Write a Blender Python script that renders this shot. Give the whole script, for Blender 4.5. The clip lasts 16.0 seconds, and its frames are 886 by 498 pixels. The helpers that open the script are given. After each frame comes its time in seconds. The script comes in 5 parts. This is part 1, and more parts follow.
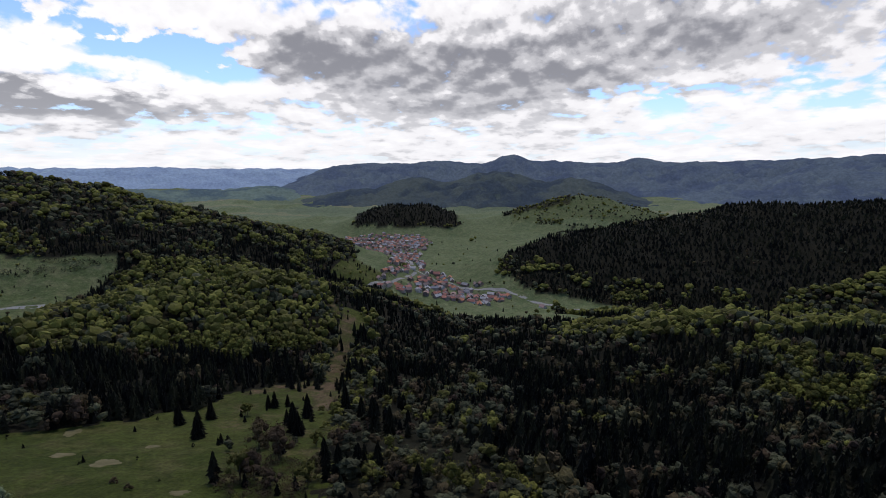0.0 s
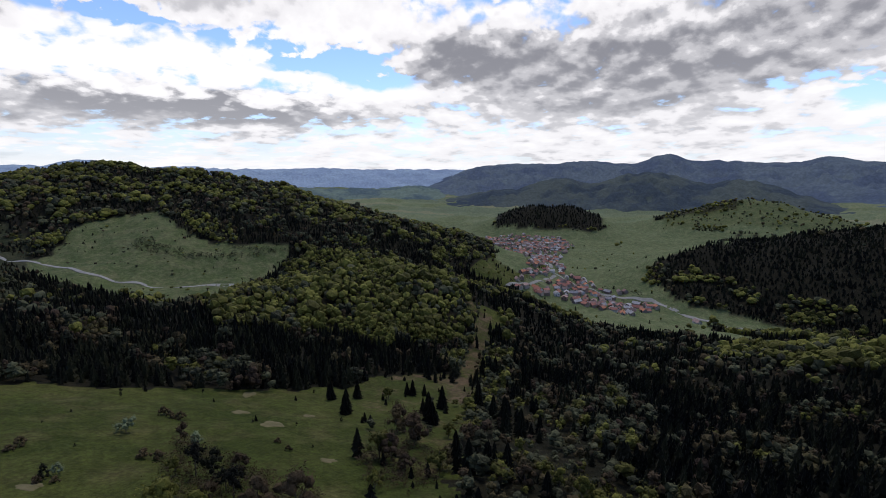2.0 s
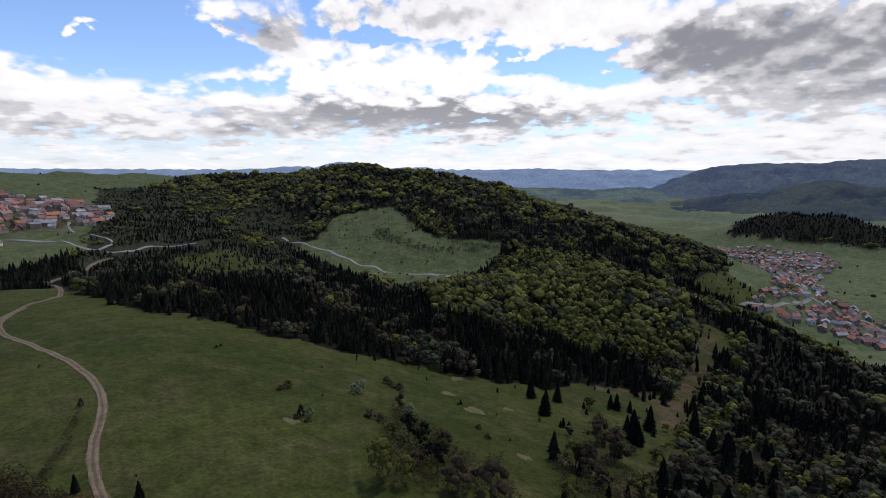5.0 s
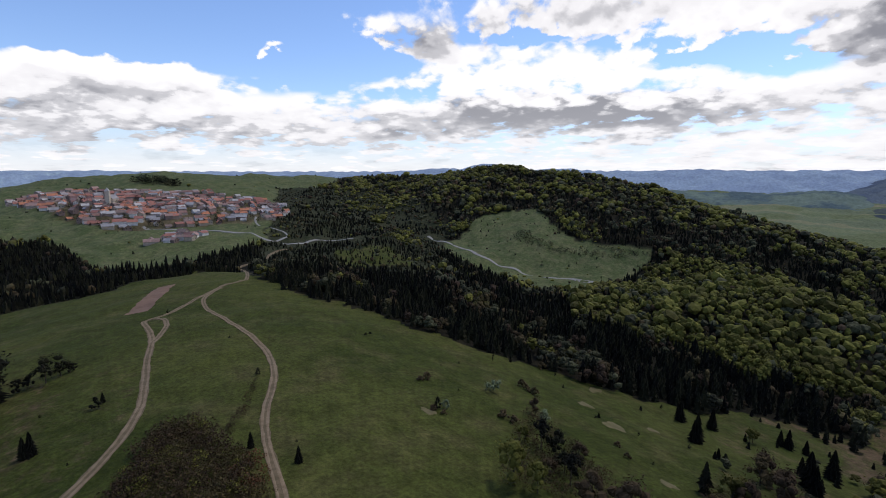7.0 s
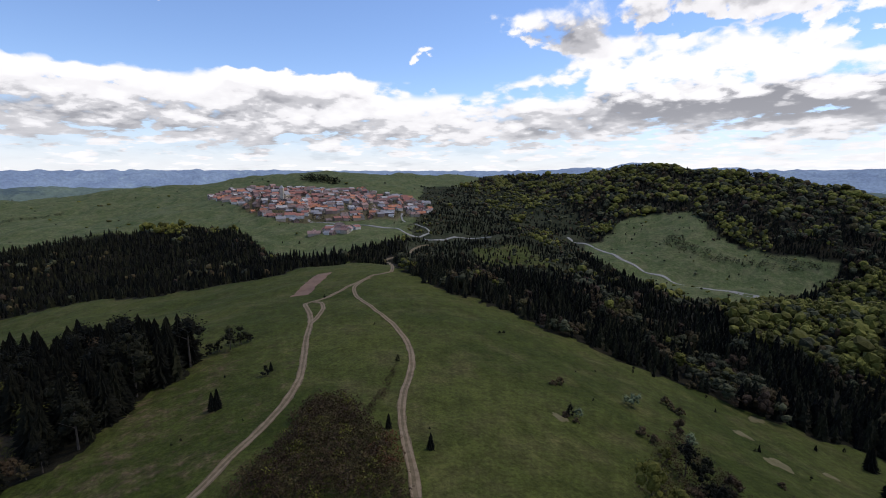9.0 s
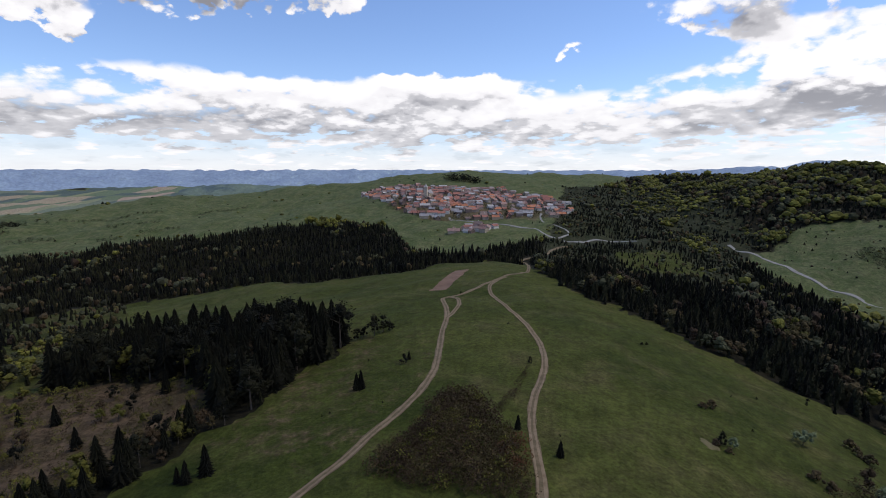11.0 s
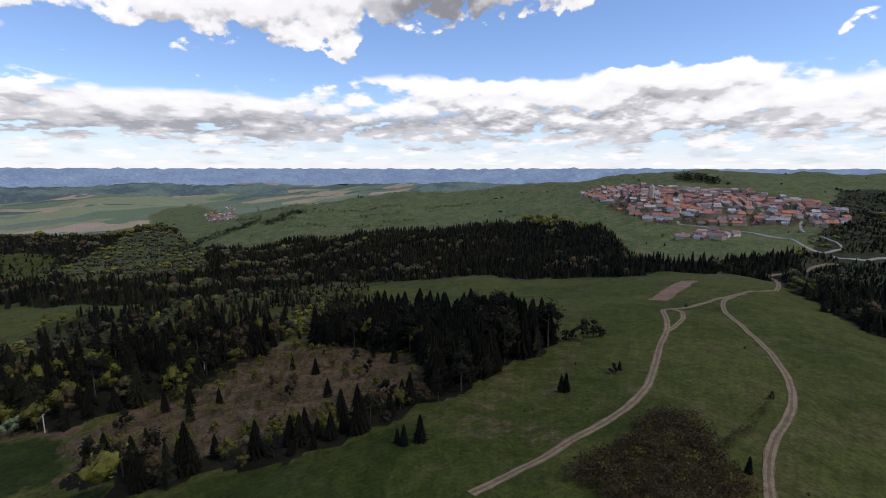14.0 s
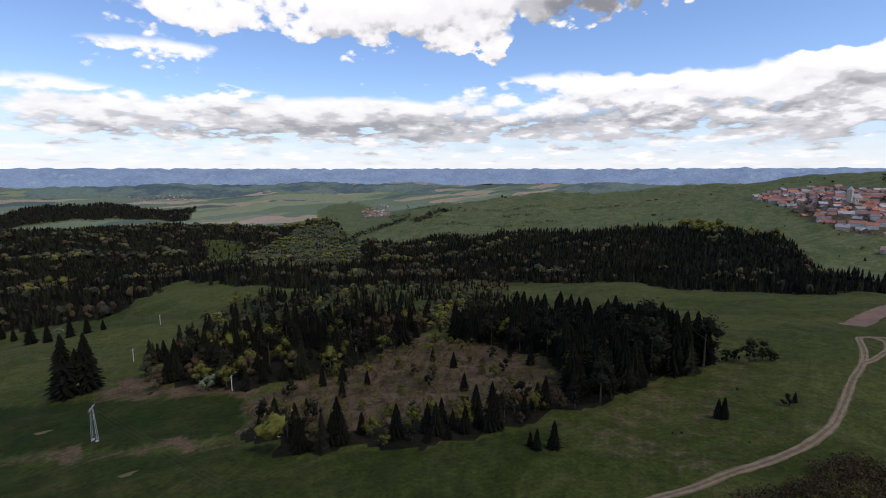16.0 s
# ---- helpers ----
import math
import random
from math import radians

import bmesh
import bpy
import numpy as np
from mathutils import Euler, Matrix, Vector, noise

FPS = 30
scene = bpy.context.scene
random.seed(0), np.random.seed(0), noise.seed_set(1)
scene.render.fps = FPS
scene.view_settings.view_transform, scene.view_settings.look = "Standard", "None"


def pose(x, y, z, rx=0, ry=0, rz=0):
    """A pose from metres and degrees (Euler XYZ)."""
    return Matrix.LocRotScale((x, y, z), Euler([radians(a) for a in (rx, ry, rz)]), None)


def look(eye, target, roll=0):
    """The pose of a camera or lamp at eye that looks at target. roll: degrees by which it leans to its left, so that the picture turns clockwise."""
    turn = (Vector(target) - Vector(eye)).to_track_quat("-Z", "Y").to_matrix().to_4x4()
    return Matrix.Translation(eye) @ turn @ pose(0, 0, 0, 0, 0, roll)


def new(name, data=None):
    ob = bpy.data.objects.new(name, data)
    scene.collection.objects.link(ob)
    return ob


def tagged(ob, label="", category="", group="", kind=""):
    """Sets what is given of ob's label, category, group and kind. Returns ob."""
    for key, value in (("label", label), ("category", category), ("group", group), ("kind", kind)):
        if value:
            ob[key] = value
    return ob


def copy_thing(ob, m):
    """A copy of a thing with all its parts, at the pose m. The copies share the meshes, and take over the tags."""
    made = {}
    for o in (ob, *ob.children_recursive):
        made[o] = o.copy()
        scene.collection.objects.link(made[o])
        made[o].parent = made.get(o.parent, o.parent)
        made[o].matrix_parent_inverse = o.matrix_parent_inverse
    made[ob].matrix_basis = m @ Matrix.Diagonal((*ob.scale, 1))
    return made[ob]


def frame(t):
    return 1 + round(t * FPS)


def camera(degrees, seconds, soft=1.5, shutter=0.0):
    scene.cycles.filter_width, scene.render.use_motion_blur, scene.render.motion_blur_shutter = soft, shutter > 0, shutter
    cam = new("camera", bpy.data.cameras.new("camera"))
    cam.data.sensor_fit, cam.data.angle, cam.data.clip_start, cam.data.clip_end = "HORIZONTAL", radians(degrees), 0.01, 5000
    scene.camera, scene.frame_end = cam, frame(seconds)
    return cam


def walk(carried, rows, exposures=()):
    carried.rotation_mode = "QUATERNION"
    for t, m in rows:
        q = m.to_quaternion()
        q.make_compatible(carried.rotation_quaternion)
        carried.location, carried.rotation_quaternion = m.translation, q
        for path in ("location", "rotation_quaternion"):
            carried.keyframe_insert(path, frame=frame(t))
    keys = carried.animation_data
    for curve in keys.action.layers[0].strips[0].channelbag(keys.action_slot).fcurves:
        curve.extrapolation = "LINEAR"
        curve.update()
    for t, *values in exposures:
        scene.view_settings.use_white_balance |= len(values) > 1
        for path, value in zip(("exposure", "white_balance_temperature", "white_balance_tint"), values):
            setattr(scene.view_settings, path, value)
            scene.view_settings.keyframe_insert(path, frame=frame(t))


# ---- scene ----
cam = camera(84.3, 16.0, soft=0.95)
PATH = [
    (0.0, pose(0, 0, 60, 80.92, 0.00, -0.00)),
    (0.5, pose(0, 0, 60, 80.95, -0.06, 4.06)),
    (1.0, pose(0, 0, 60, 80.92, -0.01, 8.20)),
    (1.5, pose(0, 0, 60, 80.93, -0.06, 12.36)),
    (2.0, pose(0, 0, 60, 80.99, -0.05, 16.40)),
    (2.5, pose(0, 0, 60, 81.09, -0.04, 20.44)),
    (3.0, pose(0, 0, 60, 81.03, -0.05, 24.48)),
    (3.5, pose(0, 0, 60, 80.92, 0.03, 28.60)),
    (4.0, pose(0, 0, 60, 80.95, -0.01, 32.73)),
    (6.5, pose(0, 0, 60, 81.14, -0.04, 53.25)),
    (7.0, pose(0, 0, 60, 81.19, 0.04, 57.42)),
    (7.5, pose(0, 0, 60, 81.14, 0.07, 61.50)),
    (8.0, pose(0, 0, 60, 81.21, 0.05, 65.47)),
    (8.5, pose(0, 0, 60, 81.10, -0.00, 69.54)),
    (9.0, pose(0, 0, 60, 81.12, 0.00, 73.60)),
    (11.5, pose(0, 0, 60, 81.03, -0.05, 93.95)),
    (12.0, pose(0, 0, 60, 81.01, -0.12, 98.19)),
    (12.5, pose(0, 0, 60, 81.03, -0.13, 102.15)),
    (13.0, pose(0, 0, 60, 81.00, -0.10, 106.50)),
    (13.5, pose(0, 0, 60, 80.91, -0.11, 110.56)),
    (14.0, pose(0, 0, 60, 80.92, -0.06, 114.72)),
    (14.5, pose(0, 0, 60, 80.91, -0.06, 118.89)),
    (15.0, pose(0, 0, 60, 80.87, -0.10, 122.96)),
    (15.5, pose(0, 0, 60, 80.91, 0.02, 127.15)),
    (16.0, pose(0, 0, 60, 80.92, 0.00, 131.34)),
]

EXPOSURES = [(0, 0.0), (16, 0.0)]
walk(cam, PATH, EXPOSURES)

# ---- daylight under broken cloud ----
SUN_AZ, SUN_EL = 5.0, 60.0


def sunlight():
    d = bpy.data.lights.new("sun", "SUN")
    d.energy, d.angle, d.color = 1.6, radians(10), (1.0, 0.95, 0.87)
    ob = new("sun", d)
    a, e = radians(SUN_AZ), radians(SUN_EL)
    ob.matrix_world = look((-math.sin(a) * math.cos(e) * 3000, math.cos(a) * math.cos(e) * 3000, math.sin(e) * 3000), (0, 0, 0))


# the larger clouds and clear gaps: bearing, height above the horizon, half width, half height in degrees, thickness, greyness
CLOUDS = []


def cloud(bearing_, rise, half_width, half_height, weight, grey=0.0):
    CLOUDS.append((bearing_, rise, half_width, half_height, weight, grey))


cloud(-10, 10, 62, 40, 0.75)
cloud(120, 12, 60, 60, -0.2)
cloud(60, 2, 400, 3, 0.4, 0.14)
cloud(125, 4.4, 50, 2.0, 0.55, 0.2)
cloud(150, 6.3, 25, 1.6, 0.3, 0.1)
cloud(9, 11.4, 12.9, 3.1, 0.52, 0.42)
cloud(-7.3, 8.8, 15, 3.8, 0.6, 0.58)
cloud(-17.9, 14, 16.4, 4.1, 0.52, 0.46)
cloud(-34.8, 12.1, 12.1, 3.8, 0.52, 0.38)
cloud(37.8, 5.6, 10, 1.2, 0.37, 0.35)
cloud(4.1, 6.2, 11.4, 1.2, 0.37, 0.31)
cloud(31.1, 13.6, 14.3, 2.8, 0.45, -0.3)
cloud(30.6, 8.2, 12.9, 1.7, 0.38, -0.3)
cloud(31.3, 10.8, 6.1, 0.8, -1.3, 0)
cloud(26.3, 10.9, 2.3, 1.4, -1.2, 0)
cloud(22.8, 8.9, 3.2, 0.9, -1.1, 0)
cloud(11.3, 17.3, 2.1, 0.6, -1, 0)
cloud(-22.3, 6.3, 3.2, 1.1, -1, 0)
cloud(27.1, 3.8, 6.4, 0.7, -0.5, 0)
cloud(57.8, 13.3, 7.1, 2.4, 0.45, 0.38)
cloud(38.2, 16, 11.4, 1.9, 0.45, 0.31)
cloud(45, 5.7, 16.4, 1.2, 0.5, 0.46)
cloud(62.1, 3.7, 6.4, 0.7, 0.31, 0.31)
cloud(48.8, 13.6, 3.6, 0.6, -1, 0)
cloud(39.2, 12.1, 2.9, 0.6, -0.9, 0)
cloud(64.3, 11.6, 2.9, 1.9, -1.1, 0)
cloud(51.2, 9.1, 15.7, 2.4, 0.38, -0.2)
cloud(84.5, 12.8, 21.4, 4.8, -0.9, 0)
cloud(69.6, 9.9, 2.7, 2.8, -1, 0)
cloud(75.6, 12, 2.6, 1, 1.5, -0.1)
cloud(86.2, 8.8, 10, 1.4, 1.2, 0)
cloud(93.3, 7.9, 3.6, 2.6, 1.3, 0.08)
cloud(84.2, 5.5, 14.3, 2.3, 0.74, -0.1)
cloud(94, 3.4, 2.9, 1.5, 0.5, 0)
cloud(63.4, 14.9, 4.6, 1.7, 1, -0.3)
cloud(58.5, 12.9, 3.9, 2.1, 0.45, 0.35)
cloud(44.8, 15.6, 15.7, 2.8, 0.52, 0.2)
cloud(51, 10, 16.4, 2.6, 0.75, -0.2)
cloud(45.8, 5.4, 21.4, 1.7, 0.56, 0.46)
cloud(68.7, 3.4, 8.6, 1, 0.43, 0.08)
cloud(70.8, 7.4, 3.6, 0.7, 0.6, 0)
cloud(44.8, 13.3, 5.7, 0.5, -0.9, 0)
cloud(31.2, 10.4, 4.6, 0.8, -1.1, 0)
cloud(26.9, 11.4, 2, 1, -0.9, 0)
cloud(22.6, 9.5, 3.9, 0.7, -0.8, 0)
cloud(15.5, 10.8, 7.1, 3.4, 0.6, 0.46)
cloud(90.8, 14.5, 30, 3.8, -0.8, 0)
cloud(75.7, 11.8, 2.1, 0.9, 1.4, 0)
cloud(95, 11.9, 2.4, 0.7, 1.1, 0)
cloud(101.2, 11.1, 3.6, 0.5, 0.9, 0)
cloud(102.9, 7, 14.3, 1.7, 1.1, 0)
cloud(93.7, 8.3, 2.3, 1.7, 0.8, -0.2)
cloud(85.8, 8.7, 7.1, 1.2, 1.1, 0)
cloud(82.2, 5.6, 9.3, 1.7, 0.68, 0)
cloud(111.1, 8.9, 10, 1.2, 1, 0)
cloud(112.8, 4, 14.3, 1.1, 0.37, 0.27)
cloud(76.4, 8.4, 2.7, 1.1, -0.7, 0)
cloud(119.5, 12.5, 42.9, 3.4, -0.5, 0)
cloud(127.1, 12.6, 3.3, 0.9, 1.2, 0)
cloud(135.4, 14.5, 16.4, 2.2, 1.3, 0.12)
cloud(112.3, 17.2, 10, 2.1, 1.3, 0.46)
cloud(101.2, 16.9, 4.3, 1.4, 0.9, 0.15)
cloud(123.6, 9.5, 8.6, 1.2, 0.75, 0)
cloud(139.2, 5.6, 10, 1.4, 0.56, 0.15)
cloud(107.5, 7.6, 17.9, 1.7, 0.8, 0.04)
cloud(129.3, 3.6, 21.4, 1.1, 0.43, 0.2)
cloud(88.4, 3.4, 21.4, 1, 0.31, 0.2)
cloud(144.5, 11.9, 50, 4.1, -0.35, 0)
cloud(158, 14.1, 4.1, 1.9, 1.4, 0)
cloud(158.9, 10.4, 3.6, 1.2, 1.4, 0)
cloud(164.2, 11.1, 4.3, 1, 0.75, 0)
cloud(166.6, 6.7, 4.6, 1, 0.68, 0)
cloud(154.5, 7.3, 3.6, 0.6, 0.9, 0)
cloud(139.1, 15.2, 14.3, 2.9, 1.4, 0)
cloud(117.6, 17, 12.1, 1.9, 1.3, 0.46)
cloud(127.4, 12.4, 2.6, 0.7, 0.9, 0)
cloud(159, 4.6, 17.1, 1.2, 0.68, 0.12)
cloud(141.3, 5.5, 10, 1.4, 0.62, 0.08)
cloud(155.8, 3, 28.6, 0.8, 0.31, 0.23)


class Nodes:
    """Shortcuts for building a node tree."""

    def __init__(self, tree):
        self.tree = tree

    def add(self, kind, **values):
        n = self.tree.nodes.new(kind)
        for k, v in values.items():
            if k == "op":
                n.operation = v
            elif k == "dims":
                n.noise_dimensions = v
            elif k == "blend":
                n.data_type, n.blend_type = "RGBA", v
        return n

    def math(self, op, a, b=None, c=None, clamp=False):
        n = self.add("ShaderNodeMath", op=op)
        n.use_clamp = clamp
        for sock, v in zip(n.inputs, (a, b, c)):
            self.feed(sock, v)
        return n.outputs[0]

    def feed(self, sock, v):
        if v is None:
            return
        if isinstance(v, bpy.types.NodeSocket):
            self.tree.links.new(v, sock)
        else:
            sock.default_value = v

    def noise(self, vec, scale, detail=4, rough=0.55, distort=0.0):
        n = self.add("ShaderNodeTexNoise")
        self.feed(n.inputs["Vector"], vec)
        n.inputs["Scale"].default_value, n.inputs["Detail"].default_value = scale, detail
        n.inputs["Roughness"].default_value, n.inputs["Distortion"].default_value = rough, distort
        return n.outputs["Fac"]

    def span(self, v, a, b, c=0.0, d=1.0):
        n = self.add("ShaderNodeMapRange")
        n.interpolation_type = "SMOOTHSTEP"
        for sock, q in zip(n.inputs, (v, a, b, c, d)):
            self.feed(sock, q)
        return n.outputs[0]

    def mix(self, f, a, b, how="MIX"):
        n = self.add("ShaderNodeMix", blend=how)
        self.feed(n.inputs[0], f)
        self.feed(n.inputs[6], a)
        self.feed(n.inputs[7], b)
        return n.outputs[2]


def rgb(r, g, b):
    return (r, g, b, 1.0)


def sky():
    world = bpy.data.worlds.new("sky")
    scene.world = world
    world.use_nodes = True
    world.node_tree.nodes.clear()
    n = Nodes(world.node_tree)
    coord = n.add("ShaderNodeTexCoord").outputs["Generated"]
    split = n.add("ShaderNodeSeparateXYZ")
    n.feed(split.inputs[0], coord)
    x, y, z = split.outputs
    blue = n.add("ShaderNodeTexSky")
    blue.sky_type, blue.sun_disc = "NISHITA", False
    blue.sun_elevation, blue.sun_rotation = radians(SUN_EL), radians(-SUN_AZ)
    blue.altitude, blue.air_density, blue.dust_density, blue.ozone_density = 600, 1.0, 0.05, 3.0
    # bearing and height in degrees
    az = n.math("MULTIPLY", n.math("ARCTAN2", n.math("MULTIPLY", x, -1), y), 57.2958)
    az = n.math("ADD", az, n.math("MULTIPLY", n.math("LESS_THAN", az, -120.0), 360.0))
    el = n.math("MULTIPLY", n.math("ARCSINE", z), 57.2958)

    def field(up):
        """How thick and how grey the cloud is at a direction, or a little above it."""
        zz = n.math("ADD", z, up)
        rise = n.math("ARCSINE", zz)
        flat = n.math("SQRT", n.math("MULTIPLY_ADD", x, x, n.math("MULTIPLY", y, y)))
        # rows of cloud draw closer together towards the horizon
        row = n.math("MULTIPLY", n.math("LOGARITHM", n.math("ADD", n.math("MAXIMUM", rise, 0.0), 0.07), 2.71828), 0.5)
        at = n.add("ShaderNodeCombineXYZ")
        n.feed(at.inputs[0], n.math("DIVIDE", x, flat))
        n.feed(at.inputs[1], n.math("DIVIDE", y, flat))
        n.feed(at.inputs[2], row)
        at = at.outputs[0]
        big = n.noise(at, 7.0, 2, 0.5)
        # heaped heads: rounded cells over ever finer noise
        heap = n.add("ShaderNodeTexVoronoi")
        heap.feature, heap.inputs["Scale"].default_value, heap.inputs["Detail"].default_value = "SMOOTH_F1", 17.0, 2.0
        heap.inputs["Smoothness"].default_value, heap.inputs["Roughness"].default_value = 0.6, 0.55
        n.feed(heap.inputs["Vector"], at)
        fine = n.noise(at, 19.0, 9, 0.62, 0.2)
        puff = n.math("MULTIPLY_ADD", n.math("SUBTRACT", 0.45, heap.outputs["Distance"]), 0.55, fine)
        warp = n.noise(at, 8.0, 3, 0.5)
        az2 = n.math("MULTIPLY_ADD", n.math("SUBTRACT", warp, 0.5), 14.0, az)
        el2 = n.math("MULTIPLY_ADD", n.math("SUBTRACT", puff, 0.5), 3.4, n.math("MULTIPLY", rise, 57.2958))
        total, grey = None, None
        for ca, ce, wa, we, amount, dull in CLOUDS:
            p = n.math("MULTIPLY", n.math("SUBTRACT", az2, float(ca)), 1.0 / wa)
            q = n.math("MULTIPLY", n.math("SUBTRACT", el2, float(ce)), 1.0 / we)
            g = n.math("EXPONENT", n.math("MULTIPLY", n.math("MULTIPLY_ADD", p, p, n.math("MULTIPLY", q, q)), -1.0))
            total = n.math("MULTIPLY_ADD", g, float(amount), total if total is not None else 0.0)
            if dull and not up:
                grey = n.math("MULTIPLY_ADD", g, float(dull), grey if grey is not None else 0.0)
        d = n.math("MULTIPLY_ADD", n.math("SUBTRACT", big, 0.5), 1.3, total)
        return n.math("MULTIPLY_ADD", n.math("SUBTRACT", puff, 0.36), 2.6, d), grey, puff, warp

    (dens, grey, puff, soft_), (above, _, _, _) = field(0.0), field(0.02)
    cover = n.span(dens, -0.15, 0.55)
    # bases and thick middles are grey, tops and rims white
    under = n.math("MULTIPLY_ADD", n.math("SUBTRACT", above, dens), 0.26, n.math("MULTIPLY", dens, 0.13))
    under = n.math("ADD", under, n.math("MULTIPLY", grey, n.span(n.math("MULTIPLY_ADD", puff, 0.45, n.math("MULTIPLY", soft_, 0.55)), 0.15, 0.75, 0.95, 0.3)))
    ramp = n.add("ShaderNodeValToRGB")
    r = ramp.color_ramp
    r.interpolation = "EASE"
    r.elements[0].position, r.elements[0].color = 0.0, rgb(1.0, 0.995, 1.0)
    r.elements[1].position, r.elements[1].color = 1.0, rgb(0.27, 0.275, 0.31)
    r.elements.new(0.30).color = rgb(0.90, 0.89, 0.91)
    r.elements.new(0.62).color = rgb(0.56, 0.56, 0.59)
    n.feed(ramp.inputs[0], n.span(under, -0.15, 0.85))
    shade = n.mix(1.0, ramp.outputs[0], rgb(6.9, 6.85, 6.95), "MULTIPLY")
    # towards the horizon the rows of cloud close up and pale
    low = n.span(el, 1.0, 13.0, 1.0, 0.0)
    shade = n.mix(n.math("MULTIPLY", low, 0.22), shade, rgb(6.2, 6.3, 6.65))
    cover = n.math("MAXIMUM", cover, n.math("MULTIPLY", n.span(el, 0.0, 5.0, 1.0, 0.0), 0.45))
    clear = n.mix(1.0, blue.outputs[0], rgb(0.98, 1.0, 1.14), "MULTIPLY")
    clear = n.mix(n.span(el, 0.0, 9.0, 0.65, 0.0), clear, rgb(4.5, 4.9, 5.9))
    colour = n.mix(cover, clear, shade)
    back = n.add("ShaderNodeBackground")
    n.feed(back.inputs[0], colour)
    back.inputs[1].default_value = 0.15
    out = n.add("ShaderNodeOutputWorld")
    n.feed(out.inputs[0], back.outputs[0])


sunlight()
sky()

# ---- lie of the land: ridges, spurs and valley floors ----
EYE = 60.0


def polar(az, r, z):
    a = radians(az)
    return (-r * math.sin(a), r * math.cos(a), z)


RIDGES = []


def ridge(name, chain, crest, left, right):
    """A ridge, spur or apron along a chain of (bearing, distance, height); crest width, slopes to its left and right."""
    RIDGES.append((name, chain, crest, left, right))


ridge("home_ridge", [(262, 160, 1), (80, 10, 0), (80, 230, -6), (79, 360, -12)], 60, 0.17, 0.34)
ridge("home_spur", [(79, 360, -12), (80, 520, -38), (82, 640, -40)], 45, 0.2, 0.2)
ridge("village_hill", [(82, 640, -36), (88, 800, -20), (88, 1100, 20), (87, 1500, 60)], 190, 0.17, 0.17)
ridge("village_back", [(64, 1750, 46), (72, 1600, 50), (87, 1500, 60), (104, 1500, 22), (118, 1450, -8), (127, 1350, -28), (140, 1350, -80)], 160, 0.19, 0.3)
ridge("green_shoulder", [(118, 1450, -10), (116, 1000, -40), (120, 860, -55)], 150, 0.16, 0.16)
ridge("long_hill", [(62, 1600, 44), (56, 1380, 54), (51, 1250, 74), (44, 1160, 57), (40, 1130, 44), (30, 1050, -6), (22, 1040, -48), (15, 1060, -94), (10, 1100, -160)], 70, 0.34, 0.34)
ridge("beech_hill", [(36, 480, -72), (28, 470, -40), (23, 490, -44), (15, 560, -84), (10, 640, -150)], 45, 0.36, 0.40)
ridge("stream_valley", [(80, 560, -62), (60, 640, -90), (48, 690, -112), (34, 800, -140), (20, 860, -178)], 60, 0.16, 0.2)
ridge("spruce_apron", [(5, 260, -78), (-6, 420, -124), (-12, 600, -172)], 110, 0.2, 0.2)
ridge("right_beech", [(-17, 600, -158), (-24, 520, -100), (-33, 430, -62), (-45, 420, -46), (-75, 420, -20)], 45, 0.30, 0.30)
ridge("dark_hill", [(-70, 1300, 10), (-42, 1300, 3), (-33, 1250, -12), (-24, 1200, -46), (-14, 1150, -82), (-7, 1180, -140)], 60, 0.42, 0.42)
ridge("knoll_west", [(6.5, 2200, -93), (2.5, 2200, -89)], 60, 0.45, 0.45)
ridge("knoll_east", [(-10.8, 2450, -115), (-15.8, 2500, -56), (-21, 2550, -112)], 60, 0.3, 0.3)
ridge("left_foothill", [(200, 1000, -30), (178, 1150, -48), (164, 1300, -70), (156, 1500, -105)], 160, 0.16, 0.16)
ridge("left_knoll", [(166, 2600, -82), (170, 2600, -84)], 60, 0.30, 0.30)
ridge("north_apron", [(150, 260, -24), (152, 430, -36), (140, 620, -62)], 120, 0.16, 0.16)


def wobble(x, y, size, seed):
    """Smooth sums of crossed waves, about -1 to 1."""
    rng = np.random.RandomState(seed)
    out = np.zeros_like(x)
    for k in range(7):
        a, p, f = rng.rand() * 6.283, rng.rand() * 6.283, (0.6 + 1.5 * rng.rand()) / size
        out += np.sin((x * np.cos(a) + y * np.sin(a)) * 6.283 * f + p + 1.3 * np.sin((y * np.cos(a) - x * np.sin(a)) * 4.1 * f))
    return out / 3.2


